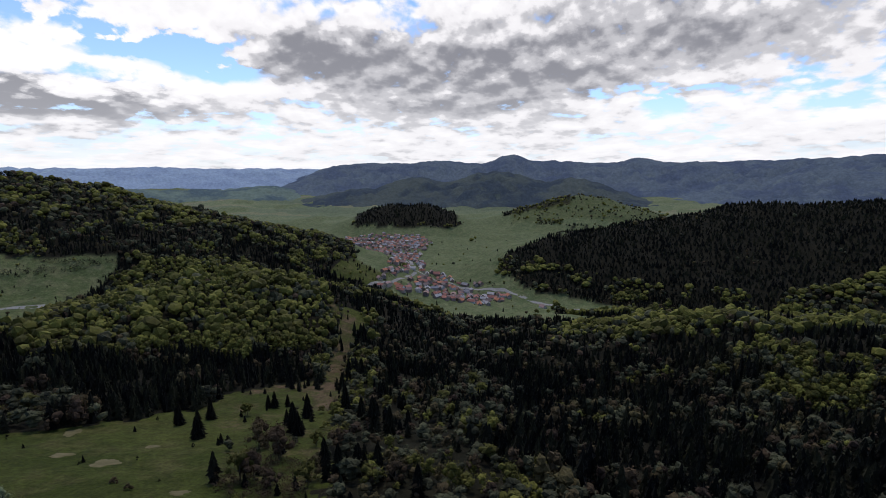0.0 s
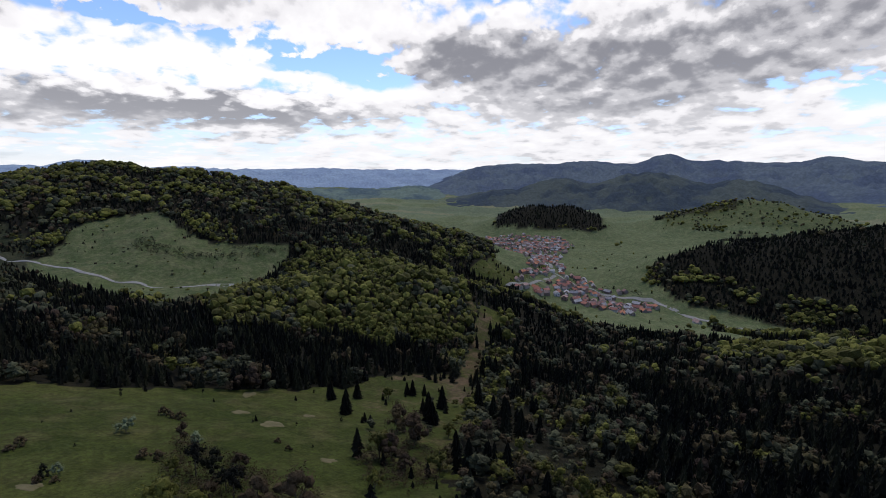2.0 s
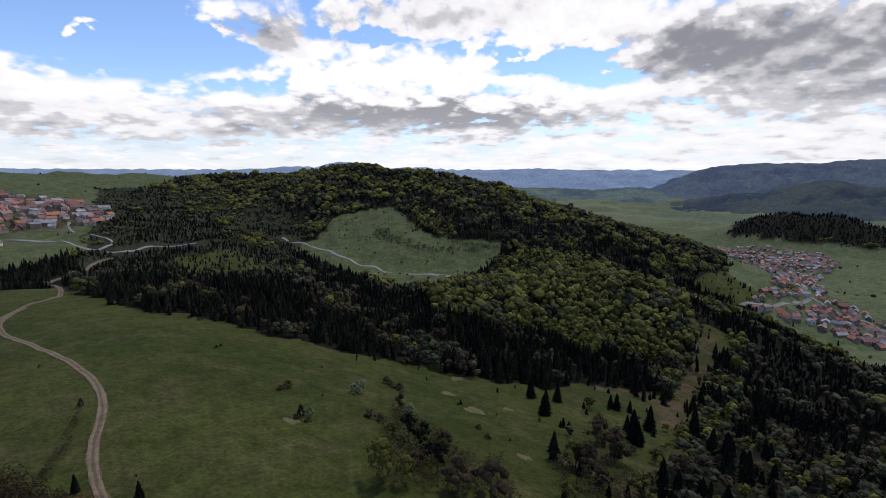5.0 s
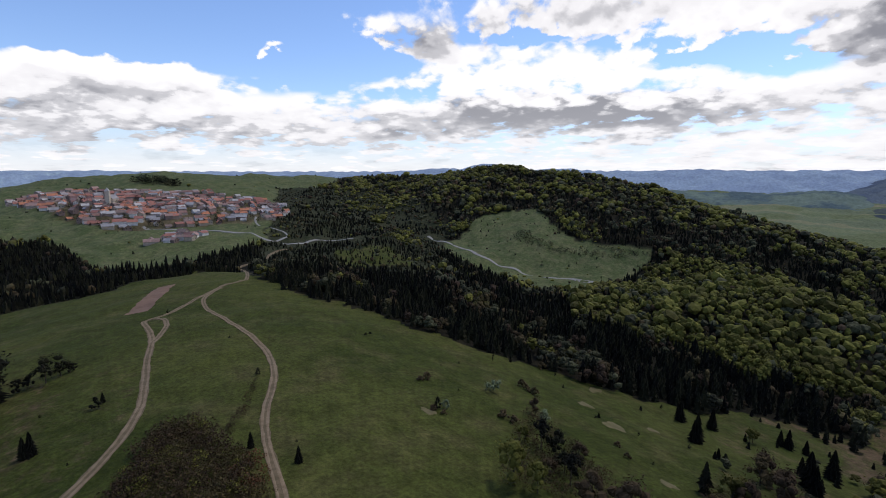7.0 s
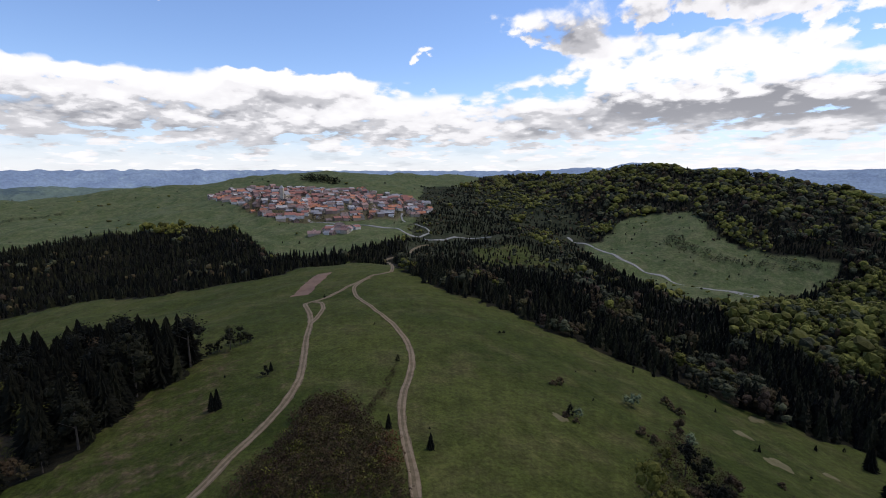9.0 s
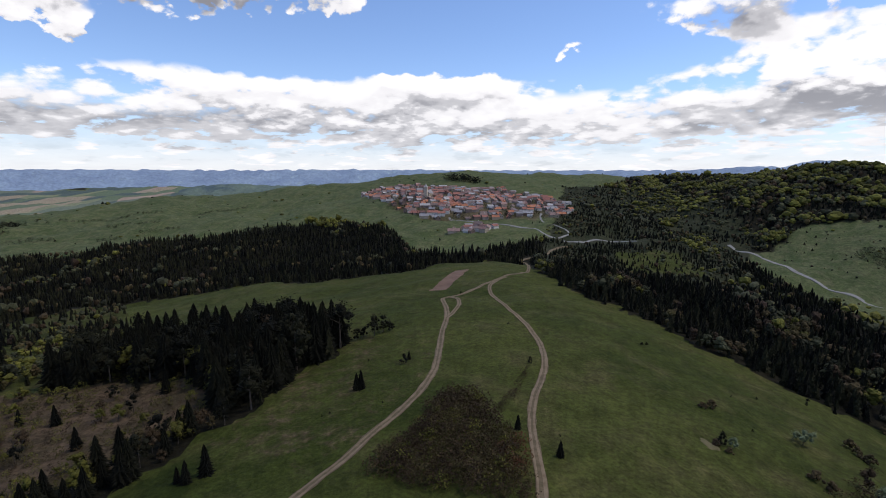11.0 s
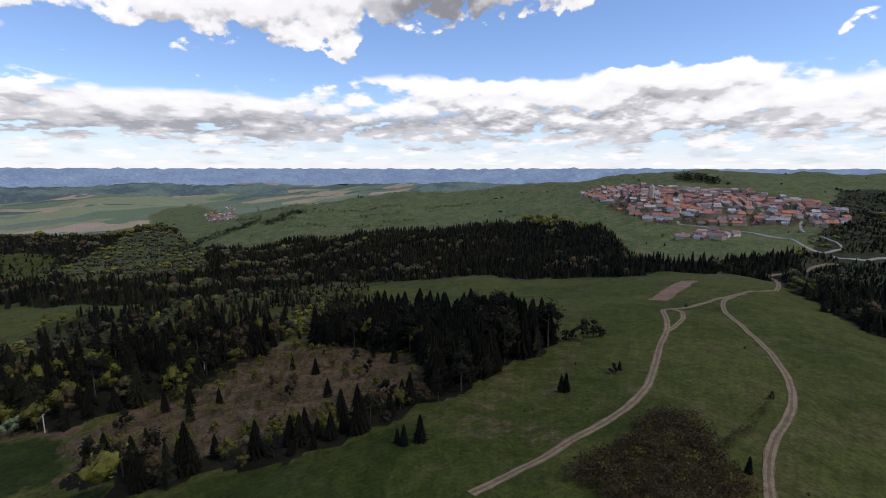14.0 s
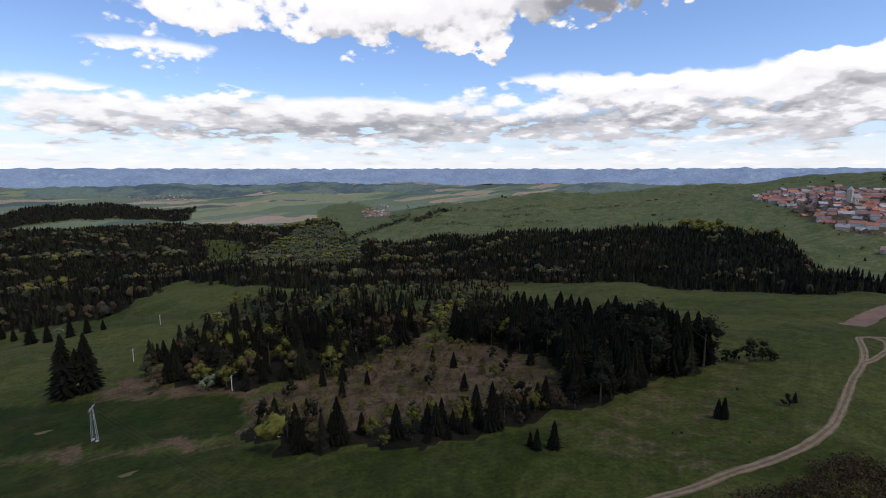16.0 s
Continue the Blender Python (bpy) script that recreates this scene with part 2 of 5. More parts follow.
def height(x, y):
    x, y = np.asarray(x, float), np.asarray(y, float)
    r = np.hypot(x, y)
    az = np.degrees(np.arctan2(-x, y))
    az = np.where(az < -120, az + 360, az)
    side = 1 / (1 + np.exp(-(az - 95) / 8))
    floor = -196 + 40 * side + np.clip(r - 2300, 0, None) * (0.066 - 0.008 * side)
    floor = floor + np.clip((r - 2700) / 500, 0, 1) * 9 * wobble(x, y, 900, 4)
    soft = 7.0
    parts = [floor + 2 * wobble(x, y, 400, 3)]
    for name, chain, w, sl, sr in RIDGES:
        pts = [polar(*c) for c in chain]
        best = None
        for (x0, y0, z0), (x1, y1, z1) in zip(pts, pts[1:]):
            dx, dy = x1 - x0, y1 - y0
            k = np.clip(((x - x0) * dx + (y - y0) * dy) / (dx * dx + dy * dy), 0, 1)
            ex, ey = x - x0 - k * dx, y - y0 - k * dy
            lean = (dx * ey - dy * ex) / (np.hypot(dx, dy) * (np.hypot(ex, ey) + 1e-6))
            s = sr + (sl - sr) * (0.5 + 0.5 * lean)
            zz = z0 + k * (z1 - z0) - s * (np.sqrt(ex * ex + ey * ey + w * w) - w)
            best = zz if best is None else np.maximum(best, zz) + 2.0 * np.log1p(np.exp(-np.abs(best - zz) / 2.0))
        parts.append(best)
    top = np.max(parts, axis=0)
    z = top + soft * np.log(sum(np.exp((p - top) / soft) for p in parts))
    far = np.clip((r - 120) / 700, 0, 1)
    return z + far * (5 * wobble(x, y, 260, 11) + 2.5 * wobble(x, y, 90, 12)) + 0.35 * wobble(x, y, 38, 13) - 2 * soft * 0.2


# ---- materials ----
def material(name, rough=0.9, spec=0.15):
    m = bpy.data.materials.new(name)
    m.use_nodes = True
    n = Nodes(m.node_tree)
    p = m.node_tree.nodes["Principled BSDF"]
    p.inputs["Roughness"].default_value, p.inputs["Specular IOR Level"].default_value = rough, spec
    return m, n, p


def bump(n, p, fac, strength, dist):
    b = n.add("ShaderNodeBump")
    n.feed(b.inputs["Height"], fac)
    b.inputs["Strength"].default_value, b.inputs["Distance"].default_value = strength, dist
    n.feed(p.inputs["Normal"], b.outputs[0])


def place(n):
    return n.add("ShaderNodeNewGeometry").outputs["Position"]


def attr(n, name):
    a = n.add("ShaderNodeAttribute")
    a.attribute_name = name
    return a


def foliage(name, dark, mid, light, grain=0.35):
    """Leaves or needles: every tree its own tint, patches over the wood, and fine grain."""
    m, n, p = material(name, 0.85, 0.1)
    pos = place(n)
    t = attr(n, "tint").outputs["Fac"]
    patch = n.noise(pos, 0.012, 3)
    f = n.math("ADD", t, n.math("MULTIPLY", n.math("SUBTRACT", patch, 0.5), 1.1), clamp=True)
    ramp = n.add("ShaderNodeValToRGB")
    ramp.color_ramp.elements[0].color, ramp.color_ramp.elements[1].color = rgb(*dark), rgb(*light)
    ramp.color_ramp.elements.new(0.5).color = rgb(*mid)
    n.feed(ramp.inputs[0], f)
    g = n.span(n.noise(pos, grain, 3, 0.7), 0.25, 0.75, 0.72, 1.28)
    n.feed(p.inputs["Base Color"], n.mix(1.0, ramp.outputs[0], g, "MULTIPLY"))
    bump(n, p, n.noise(pos, 1.2, 4, 0.7), 0.7, 0.6)
    return m


def ground_material():
    """Pasture, forest floor, bare soil and far fields, told apart by the cover attribute."""
    m, n, p = material("land", 0.95, 0.08)
    pos = place(n)
    cov = n.add("ShaderNodeSeparateColor")
    spread = attr(n, "cover")
    n.feed(cov.inputs[0], spread.outputs["Color"])
    lush = spread.outputs["Alpha"]
    wood, dry, crop = cov.outputs
    big, mid, fine = n.noise(pos, 0.012, 5, 0.6), n.noise(pos, 0.06, 5, 0.65), n.noise(pos, 0.9, 5, 0.7)
    grass = n.mix(n.span(big, 0.35, 0.65), rgb(0.034, 0.0435, 0.008), rgb(0.060, 0.066, 0.015))
    grass = n.mix(n.span(mid, 0.46, 0.72, 0.0, 0.7), grass, rgb(0.082, 0.072, 0.026))
    grass = n.mix(lush, grass, n.mix(n.span(mid, 0.4, 0.65), rgb(0.012, 0.021, 0.003), rgb(0.021, 0.029, 0.005)))
    straw = n.mix(n.span(mid, 0.35, 0.65), rgb(0.056, 0.042, 0.021), rgb(0.108, 0.072, 0.043))
    edge = n.math("ADD", dry, n.math("ADD", n.math("MULTIPLY", n.math("SUBTRACT", mid, 0.5), 0.8), n.math("MULTIPLY", n.math("SUBTRACT", n.noise(pos, 0.35, 6, 0.75), 0.5), 1.2)))
    base = n.mix(n.span(edge, 0.3, 0.7), grass, straw)
    # Forest floor near black: the shade between the trees is in its colour.
    shaded_litter = n.mix(n.span(mid, 0.3, 0.7), rgb(0.007, 0.007, 0.004), rgb(0.017, 0.0145, 0.008))
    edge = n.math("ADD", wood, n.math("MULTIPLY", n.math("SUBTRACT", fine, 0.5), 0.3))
    base = n.mix(n.span(edge, 0.35, 0.65), base, shaded_litter)
    vor = n.add("ShaderNodeTexVoronoi")
    vor.inputs["Scale"].default_value = 0.0085
    stretch = n.add("ShaderNodeMapping")
    stretch.inputs["Rotation"].default_value, stretch.inputs["Scale"].default_value = (0, 0, 0.6), (0.28, 1.0, 1.0)
    n.feed(stretch.inputs["Vector"], pos)
    n.feed(vor.inputs["Vector"], stretch.outputs[0])
    sep = n.add("ShaderNodeSeparateColor")
    n.feed(sep.inputs[0], vor.outputs["Color"])
    ramp = n.add("ShaderNodeValToRGB")
    ramp.color_ramp.interpolation = "CONSTANT"
    # Field tints of the plain, raised pale to hold the far haze.
    for k, c in enumerate([(0.13, 0.16, 0.095), (0.21, 0.22, 0.125), (0.085, 0.11, 0.095), (0.30, 0.24, 0.16), (0.15, 0.17, 0.12), (0.34, 0.25, 0.19)]):
        at = (0.0, 0.22, 0.45, 0.66, 0.76, 0.93)[k]
        e = ramp.color_ramp.elements.new(at) if k else ramp.color_ramp.elements[0]
        e.color = rgb(*c)
    ramp.color_ramp.elements.remove(ramp.color_ramp.elements[-1])
    n.feed(ramp.inputs[0], sep.outputs[0])
    # Far pasture grass lightened: sunshine and distance haze are put into the colour.
    hazed_grass = n.mix(n.span(mid, 0.35, 0.65), rgb(0.084, 0.108, 0.046), rgb(0.140, 0.150, 0.074))
    base = n.mix(n.math("MULTIPLY", crop, 2.0, clamp=True), base, hazed_grass)
    base = n.mix(n.span(crop, 0.6, 0.95), base, ramp.outputs[0])
    g = n.math("MULTIPLY", n.span(fine, 0.25, 0.75, 0.62, 1.38), n.span(n.noise(pos, 0.22, 5, 0.7), 0.3, 0.7, 0.72, 1.25))
    n.feed(p.inputs["Base Color"], n.mix(1.0, base, g, "MULTIPLY"))
    bump(n, p, n.noise(pos, 0.5, 6, 0.75), 0.9, 0.7)
    return m


def plain(name, a, b, scale, rough=0.9, spec=0.15, depth=0.0):
    m, n, p = material(name, rough, spec)
    pos = place(n)
    n.feed(p.inputs["Base Color"], n.mix(n.span(n.noise(pos, scale, 6, 0.65), 0.3, 0.7), rgb(*a), rgb(*b)))
    if depth:
        bump(n, p, n.noise(pos, scale * 4, 5, 0.7), 0.8, depth)
    return m


def varied(name, colours, rough=0.85):
    """One of several paints or tiles, chosen house by house, with weathering."""
    m, n, p = material(name, rough, 0.2)
    r = n.add("ShaderNodeObjectInfo").outputs["Random"]
    isl = n.add("ShaderNodeNewGeometry").outputs["Random Per Island"]
    ramp = n.add("ShaderNodeValToRGB")
    ramp.color_ramp.interpolation = "CONSTANT"
    for k, c in enumerate(colours):
        e = ramp.color_ramp.elements.new(k / len(colours)) if k else ramp.color_ramp.elements[0]
        e.color = rgb(*c)
    ramp.color_ramp.elements.remove(ramp.color_ramp.elements[-1])
    n.feed(ramp.inputs[0], n.math("FRACT", n.math("ADD", r, isl)))
    g = n.span(n.noise(place(n), 0.35, 4, 0.7), 0.25, 0.75, 0.75, 1.2)
    n.feed(p.inputs["Base Color"], n.mix(1.0, ramp.outputs[0], g, "MULTIPLY"))
    return m


LAND = ground_material()
# Needles darker than their own tone, with cloud shade mixed into the colour.
SPRUCE = foliage("shaded_spruce_needles", (0.0045, 0.0045, 0.0032), (0.0098, 0.0098, 0.0054), (0.026, 0.025, 0.011))
BEECH = foliage("spring_leaves", (0.050, 0.046, 0.011), (0.094, 0.089, 0.018), (0.155, 0.145, 0.030))
MIXED = foliage("mixed_leaves", (0.028, 0.028, 0.016), (0.050, 0.051, 0.026), (0.080, 0.079, 0.040))
BROWN = foliage("budding_twigs", (0.044, 0.028, 0.018), (0.062, 0.042, 0.021), (0.080, 0.064, 0.025))
PALE = foliage("pale_blossom", (0.10, 0.12, 0.06), (0.15, 0.17, 0.09), (0.24, 0.25, 0.17))
BARK = plain("bark", (0.05, 0.04, 0.03), (0.10, 0.085, 0.07), 2.0)
TRACK = plain("dirt_track", (0.090, 0.070, 0.036), (0.155, 0.112, 0.068), 0.5, depth=0.15)
RUT = plain("worn_rut", (0.155, 0.110, 0.066), (0.225, 0.165, 0.105), 0.5, depth=0.1)
ASPHALT = plain("pale_asphalt", (0.20, 0.185, 0.17), (0.28, 0.265, 0.24), 0.2)
SOIL = plain("bare_soil", (0.13, 0.08, 0.055), (0.19, 0.115, 0.08), 0.12, depth=0.2)
STRAW = plain("dry_grass_patch", (0.085, 0.074, 0.030), (0.135, 0.112, 0.056), 0.25, depth=0.15)
ROOF = varied("roof_tiles", [(0.30, 0.13, 0.10), (0.23, 0.13, 0.11), (0.42, 0.17, 0.095), (0.21, 0.15, 0.13), (0.29, 0.27, 0.27), (0.31, 0.20, 0.17), (0.36, 0.155, 0.115), (0.40, 0.37, 0.35)])
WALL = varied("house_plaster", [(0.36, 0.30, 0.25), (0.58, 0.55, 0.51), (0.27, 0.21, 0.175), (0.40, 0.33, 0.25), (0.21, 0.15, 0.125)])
GLASS = material("window_glass", 0.1, 0.5)[0]
GLASS.node_tree.nodes["Principled BSDF"].inputs["Base Color"].default_value = rgb(0.03, 0.035, 0.04)
CONCRETE = plain("weathered_concrete", (0.40, 0.40, 0.38), (0.52, 0.52, 0.50), 1.5)
STEEL = plain("galvanised_steel", (0.20, 0.22, 0.22), (0.30, 0.32, 0.32), 1.0, 0.5, 0.5)


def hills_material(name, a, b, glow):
    """Far wooded hills, distance haze put into colour and glow: woods, felled strips and meadows as faint patches."""
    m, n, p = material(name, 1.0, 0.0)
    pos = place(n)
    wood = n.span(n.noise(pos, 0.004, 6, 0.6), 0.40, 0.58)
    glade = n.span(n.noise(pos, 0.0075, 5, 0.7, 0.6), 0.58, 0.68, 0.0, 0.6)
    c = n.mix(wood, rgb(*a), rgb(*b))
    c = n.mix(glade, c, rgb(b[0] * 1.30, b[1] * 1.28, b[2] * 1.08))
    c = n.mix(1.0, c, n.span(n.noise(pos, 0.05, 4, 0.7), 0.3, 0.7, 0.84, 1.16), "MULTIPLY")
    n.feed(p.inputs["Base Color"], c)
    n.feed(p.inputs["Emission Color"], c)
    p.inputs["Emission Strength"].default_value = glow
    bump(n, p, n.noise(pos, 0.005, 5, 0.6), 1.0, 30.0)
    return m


# ---- meshes ----
def mesh_of(name, verts, faces, mats, smooth=False, tint=None):
    me = bpy.data.meshes.new(name)
    verts, faces = np.asarray(verts, np.float32), np.asarray(faces, np.int32)
    k = faces.shape[1]
    me.vertices.add(len(verts))
    me.vertices.foreach_set("co", verts.ravel())
    me.loops.add(faces.size)
    me.loops.foreach_set("vertex_index", faces.ravel())
    me.polygons.add(len(faces))
    me.polygons.foreach_set("loop_start", np.arange(0, faces.size, k, dtype=np.int32))
    me.polygons.foreach_set("use_smooth", np.full(len(faces), smooth))
    if tint is not None:
        a = me.attributes.new("tint", "FLOAT", "POINT")
        a.data.foreach_set("value", np.asarray(tint, np.float32))
    me.update(calc_edges=True)
    for m in mats if isinstance(mats, (list, tuple)) else [mats]:
        me.materials.append(m)
    return me


def part(name, me, parent, label=""):
    ob = new(name, me)
    ob.parent = parent
    return tagged(ob, label)


def join(pieces):
    vs, fs, base = [], [], 0
    for v, f in pieces:
        vs.append(np.asarray(v, float))
        fs.append(np.asarray(f, int) + base)
        base += len(v)
    return np.concatenate(vs), np.concatenate(fs)


# ---- land cover, in plan ----
MEADOW = [(72.4, 19.4), (25.7, 70.5), (-7.0, 79.7), (-53.9, 116.4), (-70.6, 159.4), (-55.2, 185.7), (-70.5, 216.0), (-101, 238), (-123, 219), (-143.2, 185.0), (-166.4, 170.7), (-163.0, 169.6), (-195.0, 137.9), (-221.2, 115.5), (-260, 107), (-275, 90), (-248, 108), (-275, 88), (-362, 69), (-411, 78), (-536, 52), (-415, -15), (-426, -69), (-419, -108), (-433, -128), (-475, -177), (-449, -298), (-218, -326), (-198, -418), (-182, -518), (-97, -396), (-43, -457), (26, -299), (126.2, -180.2), (212.5, -56.9), (128.0, 22.6)]
STAND = [(-197.9, -39.4), (-174.4, -52.2), (-134.3, -61.1), (-148.3, -74.0), (-180.3, -90.5), (-185.1, -128.3), (-181.8, -161.5), (-246, -162), (-241, -90), (-217.8, -50.3)]
STAND_ROW = [(-137.7, -60.8), (-102.9, -76.5), (-85.5, -84.0), (-65.6, -109.1), (-62.3, -130.9), (-71.3, -137.6), (-83.6, -105.1), (-108.5, -91.7), (-145.6, -72.6)]
LEFT_CLUMP = [(-61.1, -206.8), (-81.8, -173.8), (-116.3, -159.9), (-169.1, -165.4), (-218, -204), (-173, -237), (-129, -237), (-84, -255)]
CLEARING = [(-63.2, -132.7), (-73.8, -157.6), (-109.9, -166.7), (-172.9, -169.1), (-202.7, -133.6), (-181.3, -88.4), (-143.1, -71.3), (-105.5, -93.7), (-84.9, -106.7)]
OPEN_WOOD = [(-92, -269), (-123, -226), (-216, -142), (-449, -298), (-222, -332), (-163, -346)]
FAR_CLEARING = [(-726, 545), (-686, 639), (-591, 601), (-515, 609), (-447, 657), (-434, 649), (-407, 452), (-441, 407), (-523, 400), (-653, 405)]
VILLAGE_PASTURE = [(-1599, 712), (-1884, 505), (-1920, -339), (-1393, -975), (-1865, -2390), (-1479, -2180), (-722, -949), (-654, -803), (-658, -672), (-695, -548), (-785, -404), (-774, -262), (-799, -146), (-721, -76), (-604, -34), (-575, 17), (-610, 73), (-683, 164), (-881, 238), (-1184, 357)]
TOWN_SLOPE = [(-193, 799), (-180, 934), (-96, 867), (-116, 787)]
LOW_SLOPE = [(-95, 460), (-68, 461), (-67, 417), (-86, 413)]
ROAD_GLADE = [(-630, 223), (-637, 321), (-507, 289), (-537, 263), (-534, 210)]
BEECH_TOP = [(-332, 351), (-420, 606), (-375, 700), (-256, 764), (-98, 444), (-85, 373), (-137, 319), (-203, 313), (-240, 272)]
BEECH_RIGHT = [(108, 509), (276, 555), (556, 757), (682, 733), (308, 327), (201, 357), (115, 443)]
DARK_SPRUCE = [(689, 579), (1149, 964), (513, 1410), (118, 1345), (77, 1097), (325, 893)]
NEAR_SPRUCE = [(68.9, 57.9), (-12.5, 89.1), (-78, 555), (122, 689), (210, 519), (153, 315), (230, 193)]
VALE_SPRUCE = [(-220.7, 117.4), (-78.7, 216.1), (-92, 369), (-253, 348), (-429, 360), (-582, 145), (-477, 50)]
VILLAGE_SPRUCE = [(-372, 79), (-602, 150), (-700, -24), (-808, -294), (-737, -516), (-537, -537), (-364, -210), (-398, -35)]
LONG_LOW = [(-658, 293), (-501, 598), (-338, 758), (-378, 850), (-681, 705), (-959, 427)]
LONG_TOP = [(-987, 359), (-695, 719), (-352, 872), (-174, 985), (-226, 1280), (-964, 1149), (-1410, 513)]
NORTH_WOOD = [(-649, -262), (-344, -241), (-200, -346), (-56, -315), (83, -309), (414, -1545), (-850, -1472), (-919, -771)]
DRY_SLOPE = [(-203.8, 0.1), (-168.8, -4.1), (-147.4, -7.2), (-109.0, -23.9), (-103.0, -24.9), (-119.1, -58.7), (-129.9, -62.3), (-159.4, -56.2), (-195.2, -39.3), (-213.4, -31.7)]
WORN_EDGE = [(-11.0, -185.4), (-40.7, -152.3), (-61.9, -133.6), (-59.5, -128.6), (-38.8, -146.1), (-10.1, -175.6)]
WOOD_EDGE = [(-34.5, -229.3), (-61.8, -190.9), (-79.3, -168.7), (-97.2, -171.6), (-124.9, -171.5), (-83.7, -173.0), (-61.1, -206.8), (-66.3, -236.8), (-48.7, -226.4)]
SCRUB_GLADE = [(-117, 262), (-82, 300), (-54.0, 238.2), (-57.3, 206.5), (-70.5, 216.0), (-101, 238)]
LEFT_KNOLL = [(-860, -2241), (-251, -2387), (-244, -2789), (-1049, -2596)]
GULLY = [(-439, -1067), (-513, -1041), (-301, -615), (-281, -655)]
VALE_NEAR = [(-411, 87), (-286, 165), (-212, 212), (-165, 286), (-80, 320), (-34.7, 197.0), (-96.4, 114.9), (-193.2, 51.8)]
HEDGE_A = [(-623, 546), (-549, 551), (-501, 580), (-457, 615), (-454, 610), (-491, 569), (-540, 533), (-595, 517)]
HEDGE_B = [(-515, 595), (-457, 633), (-439, 646), (-435, 642), (-467, 607)]
HEDGE_C = [(-944, -1032), (-828, -770), (-835, -660), (-825, -652), (-803, -764), (-877, -958)]
HEDGE_D = [(-2103, -2145), (-978, -869), (-956, -738), (-946, -730), (-901, -819), (-1115, -1137)]
GREEN_SCRUB = [(-936, -1381), (-430, -876), (-271, -513), (-373, -460), (-654, -803)]
VILLAGE_YARDS = [(-1149, -189), (-1180, -153), (-1238, -73), (-1143, 40), (-1123, 113), (-1082, 208), (-890, 241), (-794, 195), (-801, 107), (-771, 59), (-778, -0), (-785, -41), (-910, -93)]
TOWN_FIELD = [(-375, 1747), (-230, 1899), (276, 2047), (278, 1103), (140, 1076), (114, 1005), (182, 868), (180, 508), (94, 676), (-18, 636), (-85, 757), (-145, 856)]
ROAD_SLOPE = [(-422, 82), (-445, 180), (-475, 297), (-755, 490), (-1168, 570), (-1261, 314), (-779, 180), (-550, 107)]
LUSH_FIELD = [(9, -275), (-14, -252), (-35.6, -225.4), (-78.7, -167.6), (-62.5, -134.0), (-40.9, -153.1), (-6.8, -194.6), (9.1, -212.4)]
LUSH_MEADOW = [(8.9, -200.9), (-6.0, -181.7), (-38.5, -145.3), (-59.1, -127.9), (-66.1, -102.0), (-100.0, -74.4), (-124.2, -61.6), (-80.3, -52.1), (-52.0, -30.0), (-17.1, -47.0), (41.0, -112.8)]
def sector(az0, az1, r0, r1):
    """A stretch of country between two bearings and two distances."""
    return [polar(a, r, 0)[:2] for a, r in ((az0, r0), (az0, r1), (az1, r1), (az1, r0))]


KNOLL_DARK = sector(-1.5, 10, 2010, 2420)
KNOLL_GREEN = sector(-24, -8, 2180, 2850)
KNOLL_SIDE = sector(-14.5, -7, 2330, 2560)
SCRUB_SLOPE = [(-118, 212), (-118, 251), (-76, 276), (-54, 238), (-42, 160), (-33, 116), (-22, 88), (-48, 95), (-60, 117), (-83, 174)]
YOUNG_WOOD = [(-77, 346), (-25, 240), (-1, 196), (27, 121), (30, 80), (-22, 88), (-33, 116), (-44, 191), (-56, 240)]
CUT = [(-61.4, 238.5), (-66, 277), (-77, 346), (-81, 391), (-88, 436), (-103, 446)]

# plan shape, share of wood, of dry ground and of haze-paled field
COVER = [(MEADOW, 0, 0.12, 0), (DRY_SLOPE, 0, 0.36, 0), (WORN_EDGE, 0, 0.62, 0), (WOOD_EDGE, 0, 0.7, 0), (SCRUB_GLADE, 0.3, 0.5, 0), (LEFT_KNOLL, 1, 0, 0), (GULLY, 0.25, 0.2, 0), (OPEN_WOOD, 0.45, 0.3, 0), (CLEARING, 0.1, 0.95, 0), (STAND, 1, 0, 0), (STAND_ROW, 0.95, 0.3, 0), (LEFT_CLUMP, 0.85, 0.2, 0), (FAR_CLEARING, 0.07, 0.3, 0.3), (VILLAGE_PASTURE, 0.01, 0.28, 0.3), (VILLAGE_YARDS, 0.0, 0.75, 0.1), (GREEN_SCRUB, 0.55, 0.2, 0.2), (ROAD_SLOPE, 0.72, 0.4, 0.1), (TOWN_FIELD, 0.012, 0.1, 0.42), (TOWN_SLOPE, 0.15, 0.2, 0), (LOW_SLOPE, 0.1, 0.3, 0), (ROAD_GLADE, 0.35, 0.2, 0), (KNOLL_DARK, 1, 0, 0), (KNOLL_GREEN, 0.22, 0.2, 0.25), (KNOLL_SIDE, 0.55, 0, 0), (SCRUB_SLOPE, 0.09, 0.3, 0), (YOUNG_WOOD, 0.62, 0.25, 0)]
# leafy (above 0) or needle wood (below 0) by stretch
KINDS = [(ROAD_SLOPE, -0.3), (LONG_LOW, 0.0), (LONG_TOP, 0.24), (DARK_SPRUCE, -0.6), (NEAR_SPRUCE, -0.18), (VALE_SPRUCE, -0.35), (VILLAGE_SPRUCE, -0.55), (BEECH_TOP, 0.55), (BEECH_RIGHT, 0.4), (NORTH_WOOD, -0.34), (GREEN_SCRUB, 0.08), (OPEN_WOOD, -0.12), (STAND, -0.8), (STAND_ROW, -0.35), (LEFT_CLUMP, -0.1), (KNOLL_DARK, -0.7), (KNOLL_SIDE, -0.4), (KNOLL_GREEN, 0.2), (LEFT_KNOLL, -0.5), (YOUNG_WOOD, 0.12)]
BEECH_BIAS = -0.22
